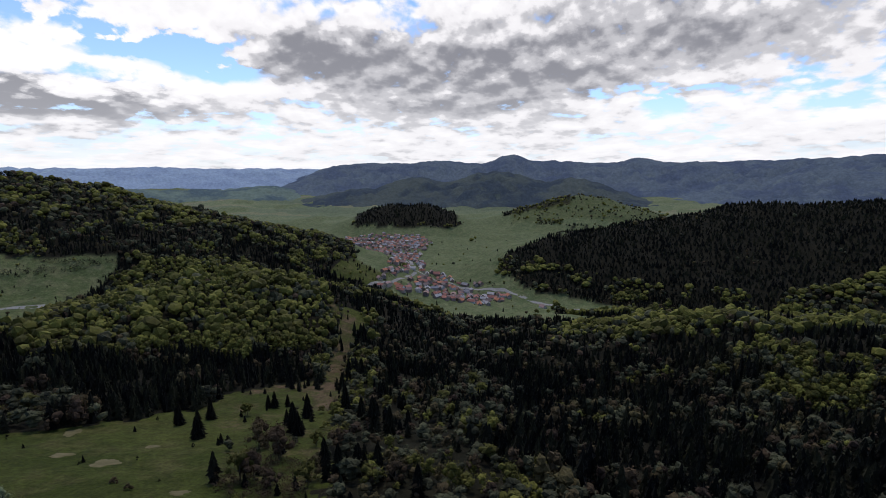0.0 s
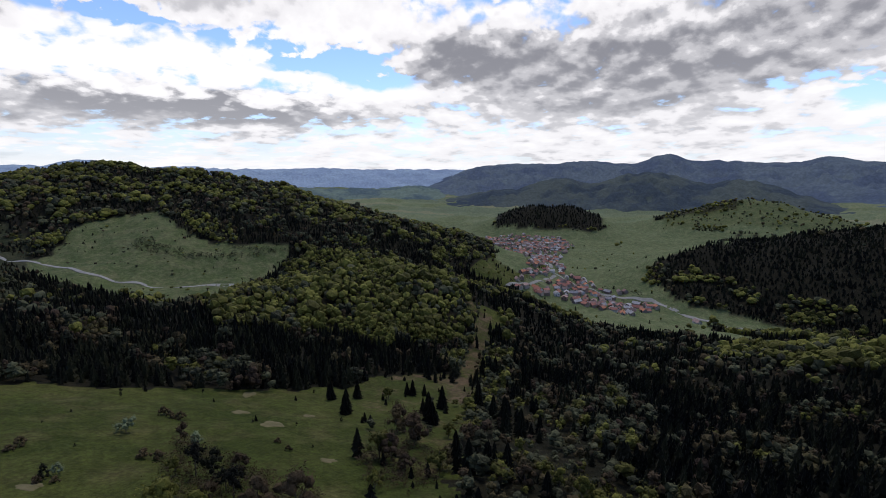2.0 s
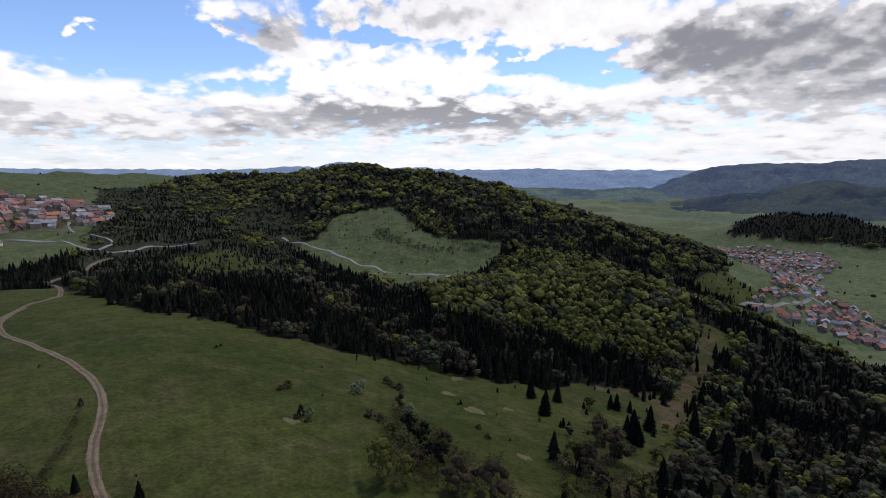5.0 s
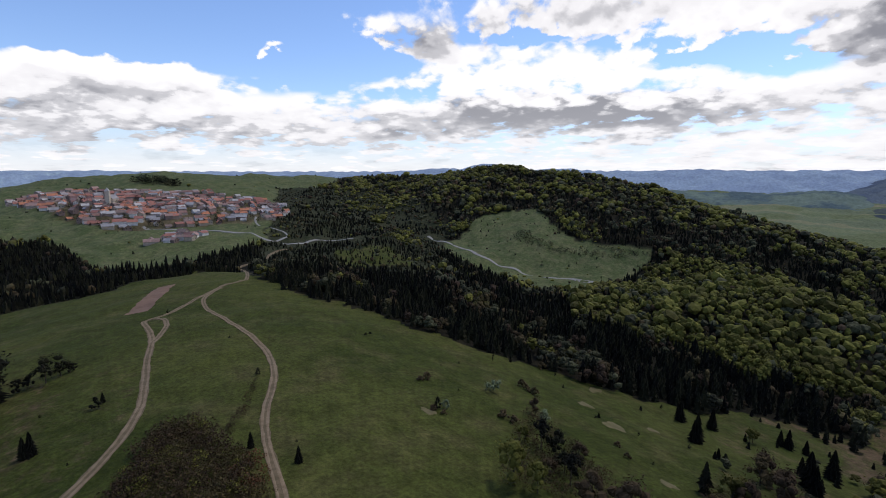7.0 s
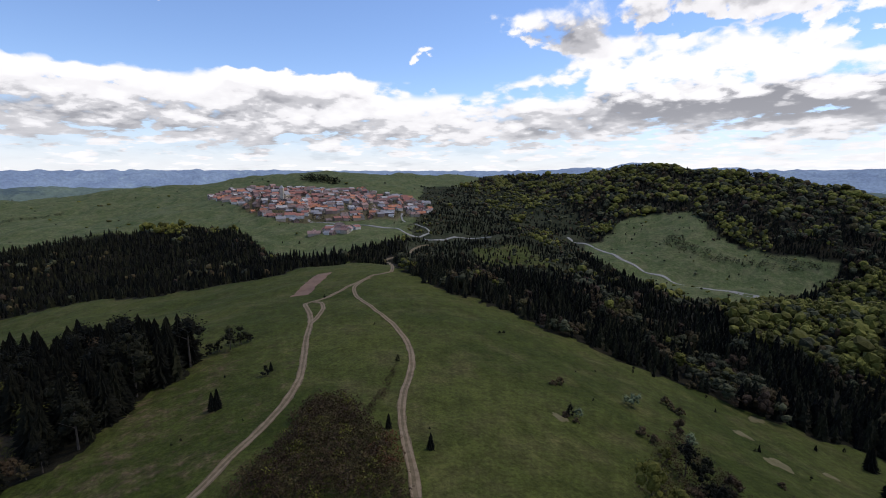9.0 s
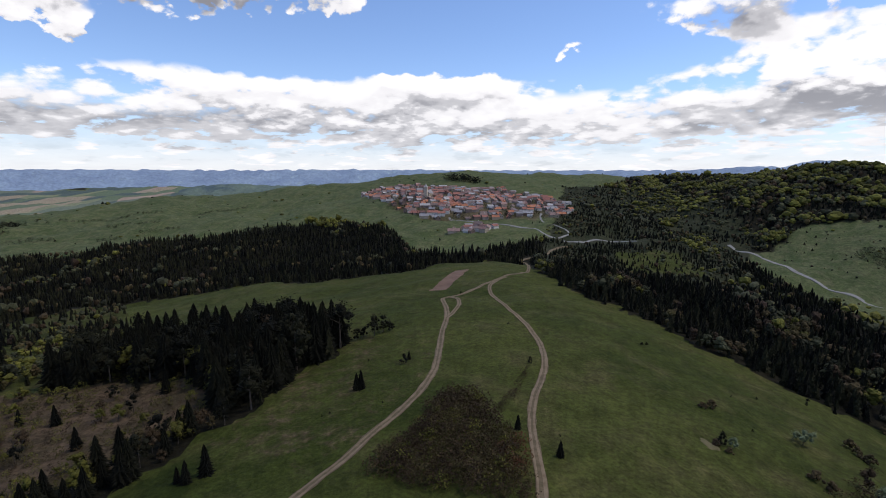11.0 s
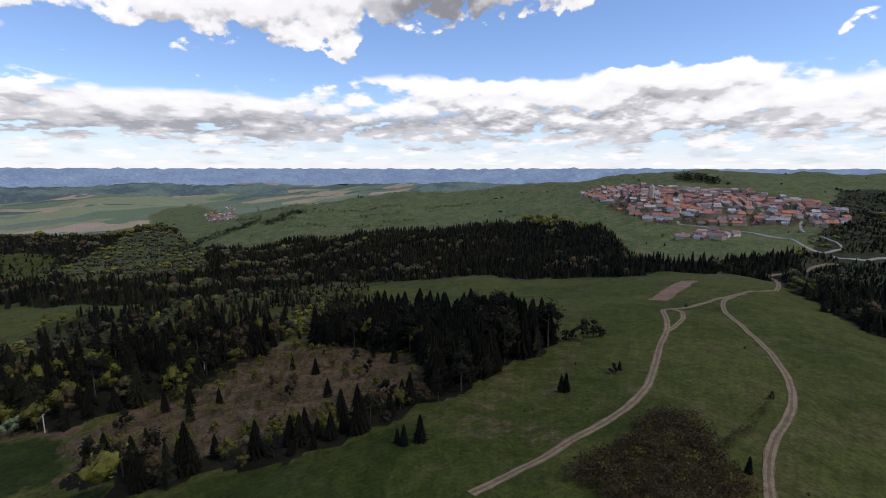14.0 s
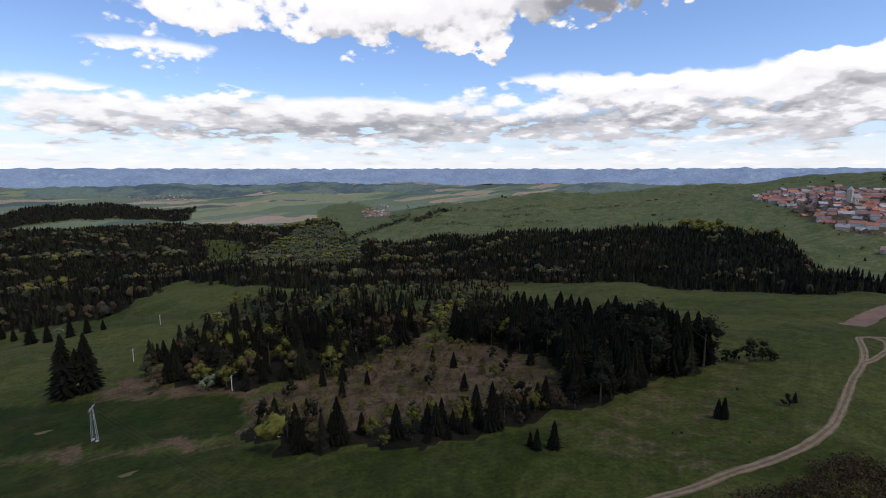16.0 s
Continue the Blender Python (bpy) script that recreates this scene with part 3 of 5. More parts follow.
HEIGHTS = [(VALE_NEAR, 0.8), (NEAR_SPRUCE, 0.85), (YOUNG_WOOD, 0.7), (SCRUB_SLOPE, 0.6), (OPEN_WOOD, 0.8), (ROAD_SLOPE, 0.8), (GREEN_SCRUB, 0.6), (VILLAGE_PASTURE, 0.5), (FAR_CLEARING, 0.5)]
SINGLES = [STAND, STAND_ROW, LEFT_CLUMP, CLEARING]
TRACK_WEST = [(-87.5, -33.8), (-110.4, -21.5), (-136.4, -9.6), (-146.8, -5.6), (-159.2, -2.6), (-172.5, -1.3), (-203.6, 0.6), (-228.5, 3.0), (-244.7, 2.9), (-268, 1), (-274, 3), (-281, 14), (-312, 33), (-326, 44), (-340, 58), (-364, 67), (-499, 89)]
TRACK_LOOP = [(-226.3, 3.0), (-241.6, 7.7), (-254, 10), (-268, 9), (-275, 5)]
TRACK_EAST = [(-87.9, 20.2), (-95.7, 21.5), (-107.6, 22.6), (-122.7, 24.4), (-136.1, 27.5), (-151.4, 33.0), (-165.8, 37.0), (-186.6, 39.6), (-208.1, 38.4), (-235.1, 34.4), (-260, 31), (-294, 30), (-317, 38), (-323, 44)]
RIDGE_ROAD = [(-499, 89), (-513, 87), (-529, 101), (-575, 127), (-623, 149), (-643, 174)]
VILLAGE_ROAD = [(-792, 13), (-775, 25), (-754, 57), (-729, 97), (-716, 129), (-691, 144), (-676, 166), (-669, 185), (-701, 239), (-675, 274)]
VILLAGE_LOOP = [(-830, 171), (-788, 163), (-741, 178), (-716, 188), (-695, 181), (-680, 165)]
VALLEY_ROAD = [(-709, 423), (-656, 437), (-573, 437), (-519, 458), (-455, 494), (-430, 513)]
TOWN_ROAD = [(-132, 1421), (-70, 1062), (-51, 990), (19, 975), (96, 938), (178, 849), (257, 780), (330, 740)]
TOWN_LANE = [(-123, 784), (-85, 858), (-54, 960)]
SOIL_STRIP = [(-299, -2), (-330, 6), (-377, 17)]
GAPS = [(TRACK_WEST, 4.35), (TRACK_LOOP, 4.2), (TRACK_EAST, 4.2), (RIDGE_ROAD, 4.75), (VILLAGE_ROAD, 16.25), (VILLAGE_LOOP, 4.5), (VALLEY_ROAD, 17.0), (TOWN_ROAD, 18.0), (TOWN_LANE, 6.0), (SOIL_STRIP, 7.0)]


def inside(x, y, poly):
    hit = np.zeros(x.shape, bool)
    for (x0, y0), (x1, y1) in zip(poly, poly[1:] + poly[:1]):
        if y0 != y1:
            hit ^= ((y0 > y) != (y1 > y)) & (x < (x1 - x0) * (y - y0) / (y1 - y0) + x0)
    return hit


def line_dist(x, y, pts):
    best = np.full(x.shape, 1e9)
    for (x0, y0), (x1, y1) in zip(pts, pts[1:]):
        dx, dy = x1 - x0, y1 - y0
        k = np.clip(((x - x0) * dx + (y - y0) * dy) / (dx * dx + dy * dy + 1e-9), 0, 1)
        best = np.minimum(best, np.hypot(x - x0 - k * dx, y - y0 - k * dy))
    return best


def bearing(x, y):
    az = np.degrees(np.arctan2(-x, y))
    return np.where(az < -120, az + 360, az)


def land_cover(x, y):
    """Wood, dry ground and field shares at a place; wood 1 means closed forest."""
    xe, ye = x + 4 * wobble(x, y, 30, 21), y + 4 * wobble(x, y, 30, 22)
    r, az, z = np.hypot(x, y), bearing(x, y), height(x, y)
    wood, dry, crop = np.ones_like(x), np.zeros_like(x), np.zeros_like(x)
    valley = (z < -168 + 8 * wobble(x, y, 300, 23)) & (az < 60) & (r > 700)
    wood[valley], crop[valley] = 0, 0.42
    far = (r > 1900) & (az > 95) & (z < -62 + 30 * wobble(x, y, 700, 24))
    wood[far], crop[far] = 0, 1
    up = (r > 2100) & (az < 60) & (wobble(x, y, 420, 25) < 0.45)
    wood[up] = 0
    crop[(r > 2100) & (az < 60)] = 0.45
    plain_ = (r > 2480) & (wobble(x, y, 600, 26) < 0.75)
    wood[plain_], crop[plain_] = 0, np.where(az[plain_] < 60, 0.72, 1)
    for poly, w, d, c in COVER:
        k = inside(xe, ye, poly)
        wood[k], dry[k], crop[k] = w, d, c
    cut = line_dist(x, y, CUT) < 7.5 + 2.5 * wobble(x, y, 25, 27)
    wood[cut], dry[cut] = 0.12, 0.55
    return wood, dry, crop


def ground():
    az = np.concatenate([np.arange(-60, 192, 0.48), np.arange(192, 299.9, 2.0)])
    rr = np.concatenate([[0.004, 12], 22 * 1.0185 ** np.arange(0, 294)])
    rr = rr[rr < 4850]
    a, r = np.meshgrid(np.radians(az), rr, indexing="ij")
    x, y = 2.5 - r * np.sin(a), r * np.cos(a) + 1.5
    z = height(x, y)
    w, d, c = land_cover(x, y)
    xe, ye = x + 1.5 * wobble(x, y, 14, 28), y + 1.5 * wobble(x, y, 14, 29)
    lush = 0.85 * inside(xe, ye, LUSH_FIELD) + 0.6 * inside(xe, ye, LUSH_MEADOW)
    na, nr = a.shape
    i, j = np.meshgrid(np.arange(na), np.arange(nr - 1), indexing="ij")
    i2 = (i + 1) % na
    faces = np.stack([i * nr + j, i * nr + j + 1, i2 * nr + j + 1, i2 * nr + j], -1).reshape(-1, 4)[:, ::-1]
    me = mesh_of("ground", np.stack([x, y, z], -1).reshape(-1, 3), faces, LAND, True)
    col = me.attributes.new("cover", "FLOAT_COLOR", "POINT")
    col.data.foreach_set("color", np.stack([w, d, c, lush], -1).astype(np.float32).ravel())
    tagged(new("ground", me), "rolling hill country of green pasture, woods and fields", "ground", kind="structure")


ground()


def ridge_skyline(name, label, r0, r1, az0, az1, base, humps, mat, seed, taper=2.0):
    """A far range of hills: a broad sloping mesh whose crest follows a few humps (bearing, height, half width in degrees)."""
    az = np.arange(az0, az1 + 0.01, 0.35)
    u = np.linspace(0, 1, 26)
    a, k = np.meshgrid(az, u, indexing="ij")
    crest = np.full_like(az, base)
    for ca, h, w in humps:
        q = base + h * np.exp(-((az - ca) / w) ** 2)
        crest = np.maximum(crest, q) + 6 * np.exp(-np.abs(crest - q) / 12)
    fade = np.clip((az1 - az) / taper, 0, 1) * np.clip((az - az0) / taper, 0, 1)
    crest = -200 + (crest + 200) * (fade * fade * (3 - 2 * fade)) ** 0.8
    r = r0 + (r1 - r0) * k
    x, y = -r * np.sin(np.radians(a)), r * np.cos(np.radians(a))
    low = height(x, y) - 25
    spur = wobble(a * 40, r, 160, seed) * 0.13 + wobble(a * 40, r, 60, seed + 1) * 0.06
    z = low + (crest[:, None] - low) * np.clip(k ** 0.8 + spur * np.sin(np.pi * k), 0, 1.05)
    z = z + 6 * wobble(a * 60, r * 0, 120, seed + 2) * k + 1.3 * wobble(a * 60, r * 0, 22, seed + 3) * k
    na, nr = a.shape
    i, j = np.meshgrid(np.arange(na - 1), np.arange(nr - 1), indexing="ij")
    faces = np.stack([i * nr + j, i * nr + j + 1, (i + 1) * nr + j + 1, (i + 1) * nr + j], -1).reshape(-1, 4)[:, ::-1]
    me = mesh_of(name, np.stack([x, y, z], -1).reshape(-1, 3), faces, mat, True)
    tagged(new(name, me), label, "hills", kind="structure")


# Colours and glow carry the air's haze, palest and bluest on the farthest range.
HAZE_PALE = hills_material("hazed_far_hills", (0.115, 0.15, 0.22), (0.135, 0.175, 0.245), 0.75)
HAZE_SLATE = hills_material("hazed_wooded_hills", (0.045, 0.058, 0.088), (0.062, 0.078, 0.100), 0.55)
HAZE_GREEN = hills_material("hazed_wooded_hill", (0.032, 0.042, 0.055), (0.052, 0.062, 0.062), 0.4)
ridge_skyline("backdrop_range", "far wooded mountain range on the horizon, painted blue with haze", 4100, 4780, -75, 205, 48,
              [(37.9, 23, 5), (30.3, 38, 4), (20.3, 20, 3), (52.2, 103, 3.5), (57.4, 57, 5), (44.1, 56, 4), (31.5, 31, 4), (106.3, 19, 3), (97.8, 14, 4), (92.1, 8, 2.5), (135.8, 18, 8), (124.7, 13, 6), (149.3, 10, 8), (136.8, 4, 6), (161.2, -9, 8), (169.3, -11, 8), (105.4, 29, 3), (99.9, 30, 3), (92.7, 26, 2.5)], HAZE_PALE, 31)
ridge_skyline("backdrop_hills", "wooded mountains beyond the town valley, painted dark blue for haze", 3500, 4500, -75, 24, 95,
              [(6.7, 33, 5), (0.3, 54, 4), (-7.8, 108, 2.6), (-12.9, 52, 4), (-17.4, 26, 4), (-21.7, 71, 2.6), (-26.9, 40, 4), (-31.8, 45, 4), (-37.1, 56, 5), (-41.4, 73, 6), (-55, 110, 10)], HAZE_SLATE, 41, 14.0)
ridge_skyline("backdrop_spur", "wooded spur below the far mountains, haze painted blue-green", 3200, 3900, -75, -12, -120,
              [(-37.2, 217, 5), (-31.0, 114, 5), (-41.8, 179, 6), (-24.5, 9, 4), (-55, 180, 10)], HAZE_SLATE, 61, 6.0)
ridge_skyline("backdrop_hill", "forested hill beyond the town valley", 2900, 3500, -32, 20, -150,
              [(-6.2, 206, 8), (2.9, 165, 6), (9.4, 85, 5), (-14.5, 165, 6), (13.8, 20, 4)], HAZE_GREEN, 51, 5.0)

# Foothill blue-green and its faint emission are painted haze too.
HAZE_LOW = hills_material("hazed_foothills", (0.050, 0.070, 0.082), (0.085, 0.110, 0.098), 0.5)
ridge_skyline("backdrop_foothills", "low wooded foothills across the valley, haze painted blue-green", 3300, 3800, 12, 62, -92,
              [(20, 40, 4), (27, 20, 4), (35, 46, 5), (44, 30, 4), (53, 44, 5)], HAZE_LOW, 71, 6.0)
ridge_skyline("backdrop_foothills", "low wooded hills rising out of the plain, haze painted blue", 3500, 3900, 96, 122, -52,
              [(103, 16, 4), (113, 26, 4)], HAZE_LOW, 81, 6.0)
ridge_skyline("backdrop_foothills", "low wooded hills rising out of the plain, haze painted blue", 3300, 3800, 128, 176, -60,
              [(136, 22, 4), (146, 40, 5), (160, 34, 5), (169, 20, 3)], HAZE_LOW, 91, 6.0)


# ---- roads and tracks ----
def smooth_line(pts, step):
    p = np.array([pts[0]] + list(pts) + [pts[-1]], float)
    out = []
    for i in range(1, len(p) - 2):
        a, b, c, d = p[i - 1], p[i], p[i + 1], p[i + 2]
        n = max(2, int(np.hypot(*(c - b)) / step))
        for k in range(n):
            t = k / n
            out.append(0.5 * (2 * b + (c - a) * t + (2 * a - 5 * b + 4 * c - d) * t * t + (3 * b - a - 3 * c + d) * t ** 3))
    out.append(p[-2])
    return np.array(out)


def ribbon(name, label, pts, width, mat, lift, step=3.0, ragged=0.0, lanes=5, category="track"):
    """A way laid on the land, with a crown, worn edges and thickness down into the soil."""
    c = smooth_line(pts, step)
    t = np.gradient(c, axis=0)
    t /= np.linalg.norm(t, axis=1)[:, None] + 1e-9
    nrm = np.stack([-t[:, 1], t[:, 0]], -1)
    rng = np.random.RandomState(len(c))
    s = np.linspace(-1, 1, lanes)
    wid = width * 0.5 * (1 + ragged * (rng.rand(len(c), 2) - 0.5))
    cols = []
    for q in s:
        w = np.where(q < 0, wid[:, 0], wid[:, 1]) * q
        xy = c + nrm * w[:, None]
        cols.append(np.column_stack([xy, height(xy[:, 0], xy[:, 1]) + lift]))
    low = [cols[0] - [0, 0, lift + 0.6], cols[-1] - [0, 0, lift + 0.6]]
    cols = [low[0]] + cols + [low[1]]
    n, k = len(c), len(cols)
    v = np.stack(cols, 1).reshape(-1, 3)
    i, j = np.meshgrid(np.arange(n - 1), np.arange(k - 1), indexing="ij")
    f = np.stack([i * k + j, (i + 1) * k + j, (i + 1) * k + j + 1, i * k + j + 1], -1).reshape(-1, 4)[:, ::-1]
    way = tagged(new(name, mesh_of(name, v, f, mat)), label, category, kind="structure")
    if mat is TRACK:
        for side in (-0.72, 0.72):
            mid = c + nrm * (side + 0.12 * np.sin(np.arange(n) * 0.35 + side))[:, None]
            half = 0.34 * (0.6 + 0.8 * rng.rand(n))[:, None]
            rails = []
            for q in (-1, 0, 1):
                xy = mid + nrm * half * q
                rails.append(np.column_stack([xy, height(xy[:, 0], xy[:, 1]) + lift + (0.05 if q == 0 else 0.02)]))
            rv = np.stack(rails, 1).reshape(-1, 3)
            i, j = np.meshgrid(np.arange(n - 1), np.arange(2), indexing="ij")
            rf = np.stack([i * 3 + j, (i + 1) * 3 + j, (i + 1) * 3 + j + 1, i * 3 + j + 1], -1).reshape(-1, 4)[:, ::-1]
            part("rut", mesh_of("rut", rv, rf, RUT), way, "bare pale wheel rut")
    return way


ribbon("dirt_track", "pale rutted dirt track across the pasture", TRACK_WEST, 2.7, TRACK, 0.1, ragged=0.35, category="track")
ribbon("dirt_track", "short dirt loop beside the forked track", TRACK_LOOP, 2.4, TRACK, 0.14, ragged=0.35, category="track")
ribbon("dirt_track", "pale rutted dirt track along a thorn bank", TRACK_EAST, 2.4, TRACK, 0.14, ragged=0.35, category="track")
ribbon("dirt_road", "pale dirt road climbing to the village", RIDGE_ROAD, 3.5, TRACK, 0.2, ragged=0.2, category="road")
ribbon("village_road", "pale asphalt road into the upper village", VILLAGE_ROAD, 4.5, ASPHALT, 0.3, ragged=0.0, category="road")
ribbon("village_road", "narrow paved lane out of the upper village", VILLAGE_LOOP, 3, ASPHALT, 0.3, ragged=0.0, category="road")
ribbon("valley_road", "pale grey valley road below the long hill", VALLEY_ROAD, 6, ASPHALT, 0.3, ragged=0.0, category="road")
ribbon("town_road", "pale main road through the valley town", TOWN_ROAD, 8, ASPHALT, 0.4, ragged=0.0, category="road")
ribbon("town_road", "side road at the edge of the town", TOWN_LANE, 6, ASPHALT, 0.45, ragged=0.0, category="road")
ribbon("bare_field", "reddish bare soil strip on the pasture", SOIL_STRIP, 10.5, SOIL, 0.12, ragged=0.3, category="field")


def patch_of(name, label, cx, cy, rx, ry, turn, mat, seed, category="ground patch"):
    """A worn or dry patch lying on the pasture."""
    a = np.linspace(0, 2 * np.pi, 28, endpoint=False)
    rings = [0.02, 0.4, 0.75, 1.0]
    wob = 1 + 0.16 * np.sin(3 * a + seed) + 0.10 * np.sin(5 * a + 2 * seed) + 0.06 * np.sin(9 * a + seed)
    v = []
    for q in rings:
        u, w = rx * q * wob * np.cos(a), ry * q * wob * np.sin(a)
        x, y = cx + u * math.cos(turn) - w * math.sin(turn), cy + u * math.sin(turn) + w * math.cos(turn)
        v.append(np.column_stack([x, y, height(x, y) + (0.12 if q < 0.9 else -0.05)]))
    i, j = np.meshgrid(np.arange(len(rings) - 1), np.arange(28), indexing="ij")
    f = np.stack([i * 28 + j, (i + 1) * 28 + j, (i + 1) * 28 + (j + 1) % 28, i * 28 + (j + 1) % 28], -1).reshape(-1, 4)
    tagged(new(name, mesh_of(name, np.concatenate(v), f, mat)), label, category, kind="structure")


patch_of("dry_patch", "round patch of dry yellow grass on the pasture", -107.9, 143.4, 4.6, 3.8, 0.0, STRAW, 1)
patch_of("dry_patch", "round patch of dry yellow grass on the pasture", -127.3, 150.6, 3.6, 3, 0.5, STRAW, 2)
patch_of("dry_patch", "round patch of dry yellow grass on the pasture", -104.7, 162.7, 2.6, 2.2, 1.0, STRAW, 3)
patch_of("dry_patch", "round patch of dry yellow grass on the pasture", -71.0, 119.7, 2.2, 2.8, 1.5, STRAW, 4)
patch_of("dry_patch", "round patch of dry yellow grass on the pasture", -143.1, 175.1, 5, 3, 2.0, STRAW, 5)
patch_of("dry_patch", "round patch of dry yellow grass on the pasture", -24.8, -194.9, 2.6, 1.5, 2.5, STRAW, 6)
patch_of("dry_patch", "round patch of dry yellow grass on the pasture", -32.6, -136.1, 2.2, 1.4, 3.0, STRAW, 7)
patch_of("dry_patch", "round patch of dry yellow grass on the pasture", -121.0, 72.1, 3, 2, 3.5, STRAW, 8)


# ---- trees ----
def spruce_shape(tiers, points, rng, slim=0.2, crown_base=0.06):
    """Tiers of drooping, pointed boughs, unit height."""
    pieces = []
    for k in range(tiers):
        q = k / tiers
        z = crown_base + (1 - crown_base) * q
        rad = slim * (1 - q) ** 0.85 * (0.85 + 0.3 * rng.rand()) + 0.012
        th = (1 - crown_base) / tiers * 1.9
        a = np.arange(points * 2) * np.pi / points + rng.rand() * 6.28
        out = np.where(np.arange(points * 2) % 2 == 0, 1.0, 0.52) * (0.8 + 0.4 * rng.rand(points * 2))
        edge = np.column_stack([np.cos(a) * rad * out, np.sin(a) * rad * out, z - 0.03 * out + 0.015 * rng.rand(points * 2)])
        v = np.concatenate([edge, [[0, 0, min(1.0, z + th)]]])
        n = points * 2
        f = [(i, (i + 1) % n, n) for i in range(n)]
        pieces.append((v, f))
    return join(pieces)


def ico():
    p = (1 + 5 ** 0.5) / 2
    v = np.array([(-1, p, 0), (1, p, 0), (-1, -p, 0), (1, -p, 0), (0, -1, p), (0, 1, p), (0, -1, -p), (0, 1, -p), (p, 0, -1), (p, 0, 1), (-p, 0, -1), (-p, 0, 1)]) / 1.902
    f = np.array([(0, 11, 5), (0, 5, 1), (0, 1, 7), (0, 7, 10), (0, 10, 11), (1, 5, 9), (5, 11, 4), (11, 10, 2), (10, 7, 6), (7, 1, 8), (3, 9, 4), (3, 4, 2), (3, 2, 6), (3, 6, 8), (3, 8, 9), (4, 9, 5), (2, 4, 11), (6, 2, 10), (8, 6, 7), (9, 8, 1)])
    return v, f


def clump_shape(clumps, rng, spread=0.34, size=0.2, low=0.32):
    """A broad crown of uneven leaf clumps, unit height."""
    v0, f0 = ico()
    pieces = []
    for k in range(clumps):
        a, u = rng.rand() * 6.28, rng.rand()
        q = rng.rand() ** 0.6
        h = low + (0.88 - low) * u
        rad = spread * math.sin(math.pi * (0.25 + 0.72 * u)) * q
        s = size * (0.7 + 0.6 * rng.rand())
        v = v0 * (0.75 + 0.5 * rng.rand(len(v0), 1)) * [s, s, s * 1.05]
        pieces.append((v + [math.cos(a) * rad, math.sin(a) * rad, h], f0))
    return join(pieces)


def leafy_shape(leaves, rng, spread, low, leaf, boughs=14):
    """A crown of many small leaf sprays gathered on boughs, unit height."""
    v, f = [], []
    tips = []
    for k in range(boughs):
        a, u = k * 2.4 + rng.rand(), (k + 0.5) / boughs
        rad = spread * math.sin(math.pi * (0.2 + 0.74 * u)) * (0.55 + 0.5 * rng.rand())
        tips.append((math.cos(a) * rad, math.sin(a) * rad, low + (0.9 - low) * u))
    for k in range(leaves):
        t = tips[k % boughs]
        d = rng.randn(3)
        d /= np.linalg.norm(d)
        c = np.array(t) + d * [0.17, 0.17, 0.12] * (0.4 + 0.6 * rng.rand()) * (spread / 0.34)
        n = d + 0.6 * rng.randn(3)
        n /= np.linalg.norm(n)
        s = np.cross(n, rng.randn(3))
        s /= np.linalg.norm(s)
        w = np.cross(n, s)
        l = leaf * (0.6 + 0.8 * rng.rand())
        b = len(v)
        v += [c - s * l, c + w * l * 0.6, c + s * l, c - w * l * 0.6 + n * l * 0.3]
        f += [(b, b + 1, b + 2), (b, b + 2, b + 3)]
    return np.array(v), np.array(f)


def sprayed(shape, count, leaf, rng):
    """A clumped crown with loose leaf sprays standing out of it."""
    v, f = shape
    pick = rng.randint(len(v), size=count)
    c = v[pick] + (v[pick] - [0, 0, 0.5]) * (0.35 * rng.rand(count, 1)) + 0.035 * rng.randn(count, 3)
    s = rng.randn(count, 3) * [1, 1, 0.6]
    s /= np.linalg.norm(s, axis=1)[:, None]
    w = np.cross(s, rng.randn(count, 3))
    w /= np.linalg.norm(w, axis=1)[:, None]
    l = (leaf * (0.6 + 0.7 * rng.rand(count)))[:, None]
    lv = np.stack([c - s * l, c + w * l * 0.8, c + s * l], 1).reshape(-1, 3)
    return join([(v, f), (lv, np.arange(count * 3).reshape(-1, 3))])


def pole(p0, p1, r0, r1, n=6):
    p0, p1 = np.array(p0, float), np.array(p1, float)
    d = (p1 - p0) / (np.linalg.norm(p1 - p0) + 1e-9)
    s = np.cross(d, [0.3, 0.9, 0.2])
    s /= np.linalg.norm(s)
    w = np.cross(d, s)
    a = np.arange(n) * 2 * np.pi / n
    ring = np.cos(a)[:, None] * s + np.sin(a)[:, None] * w
    v = np.concatenate([p0 + ring * r0, p1 + ring * r1, [p1]])
    f = []
    for i in range(n):
        j = (i + 1) % n
        f += [(i, j, n + j), (i, n + j, n + i), (n + i, n + j, 2 * n)]
    return v, np.array(f)


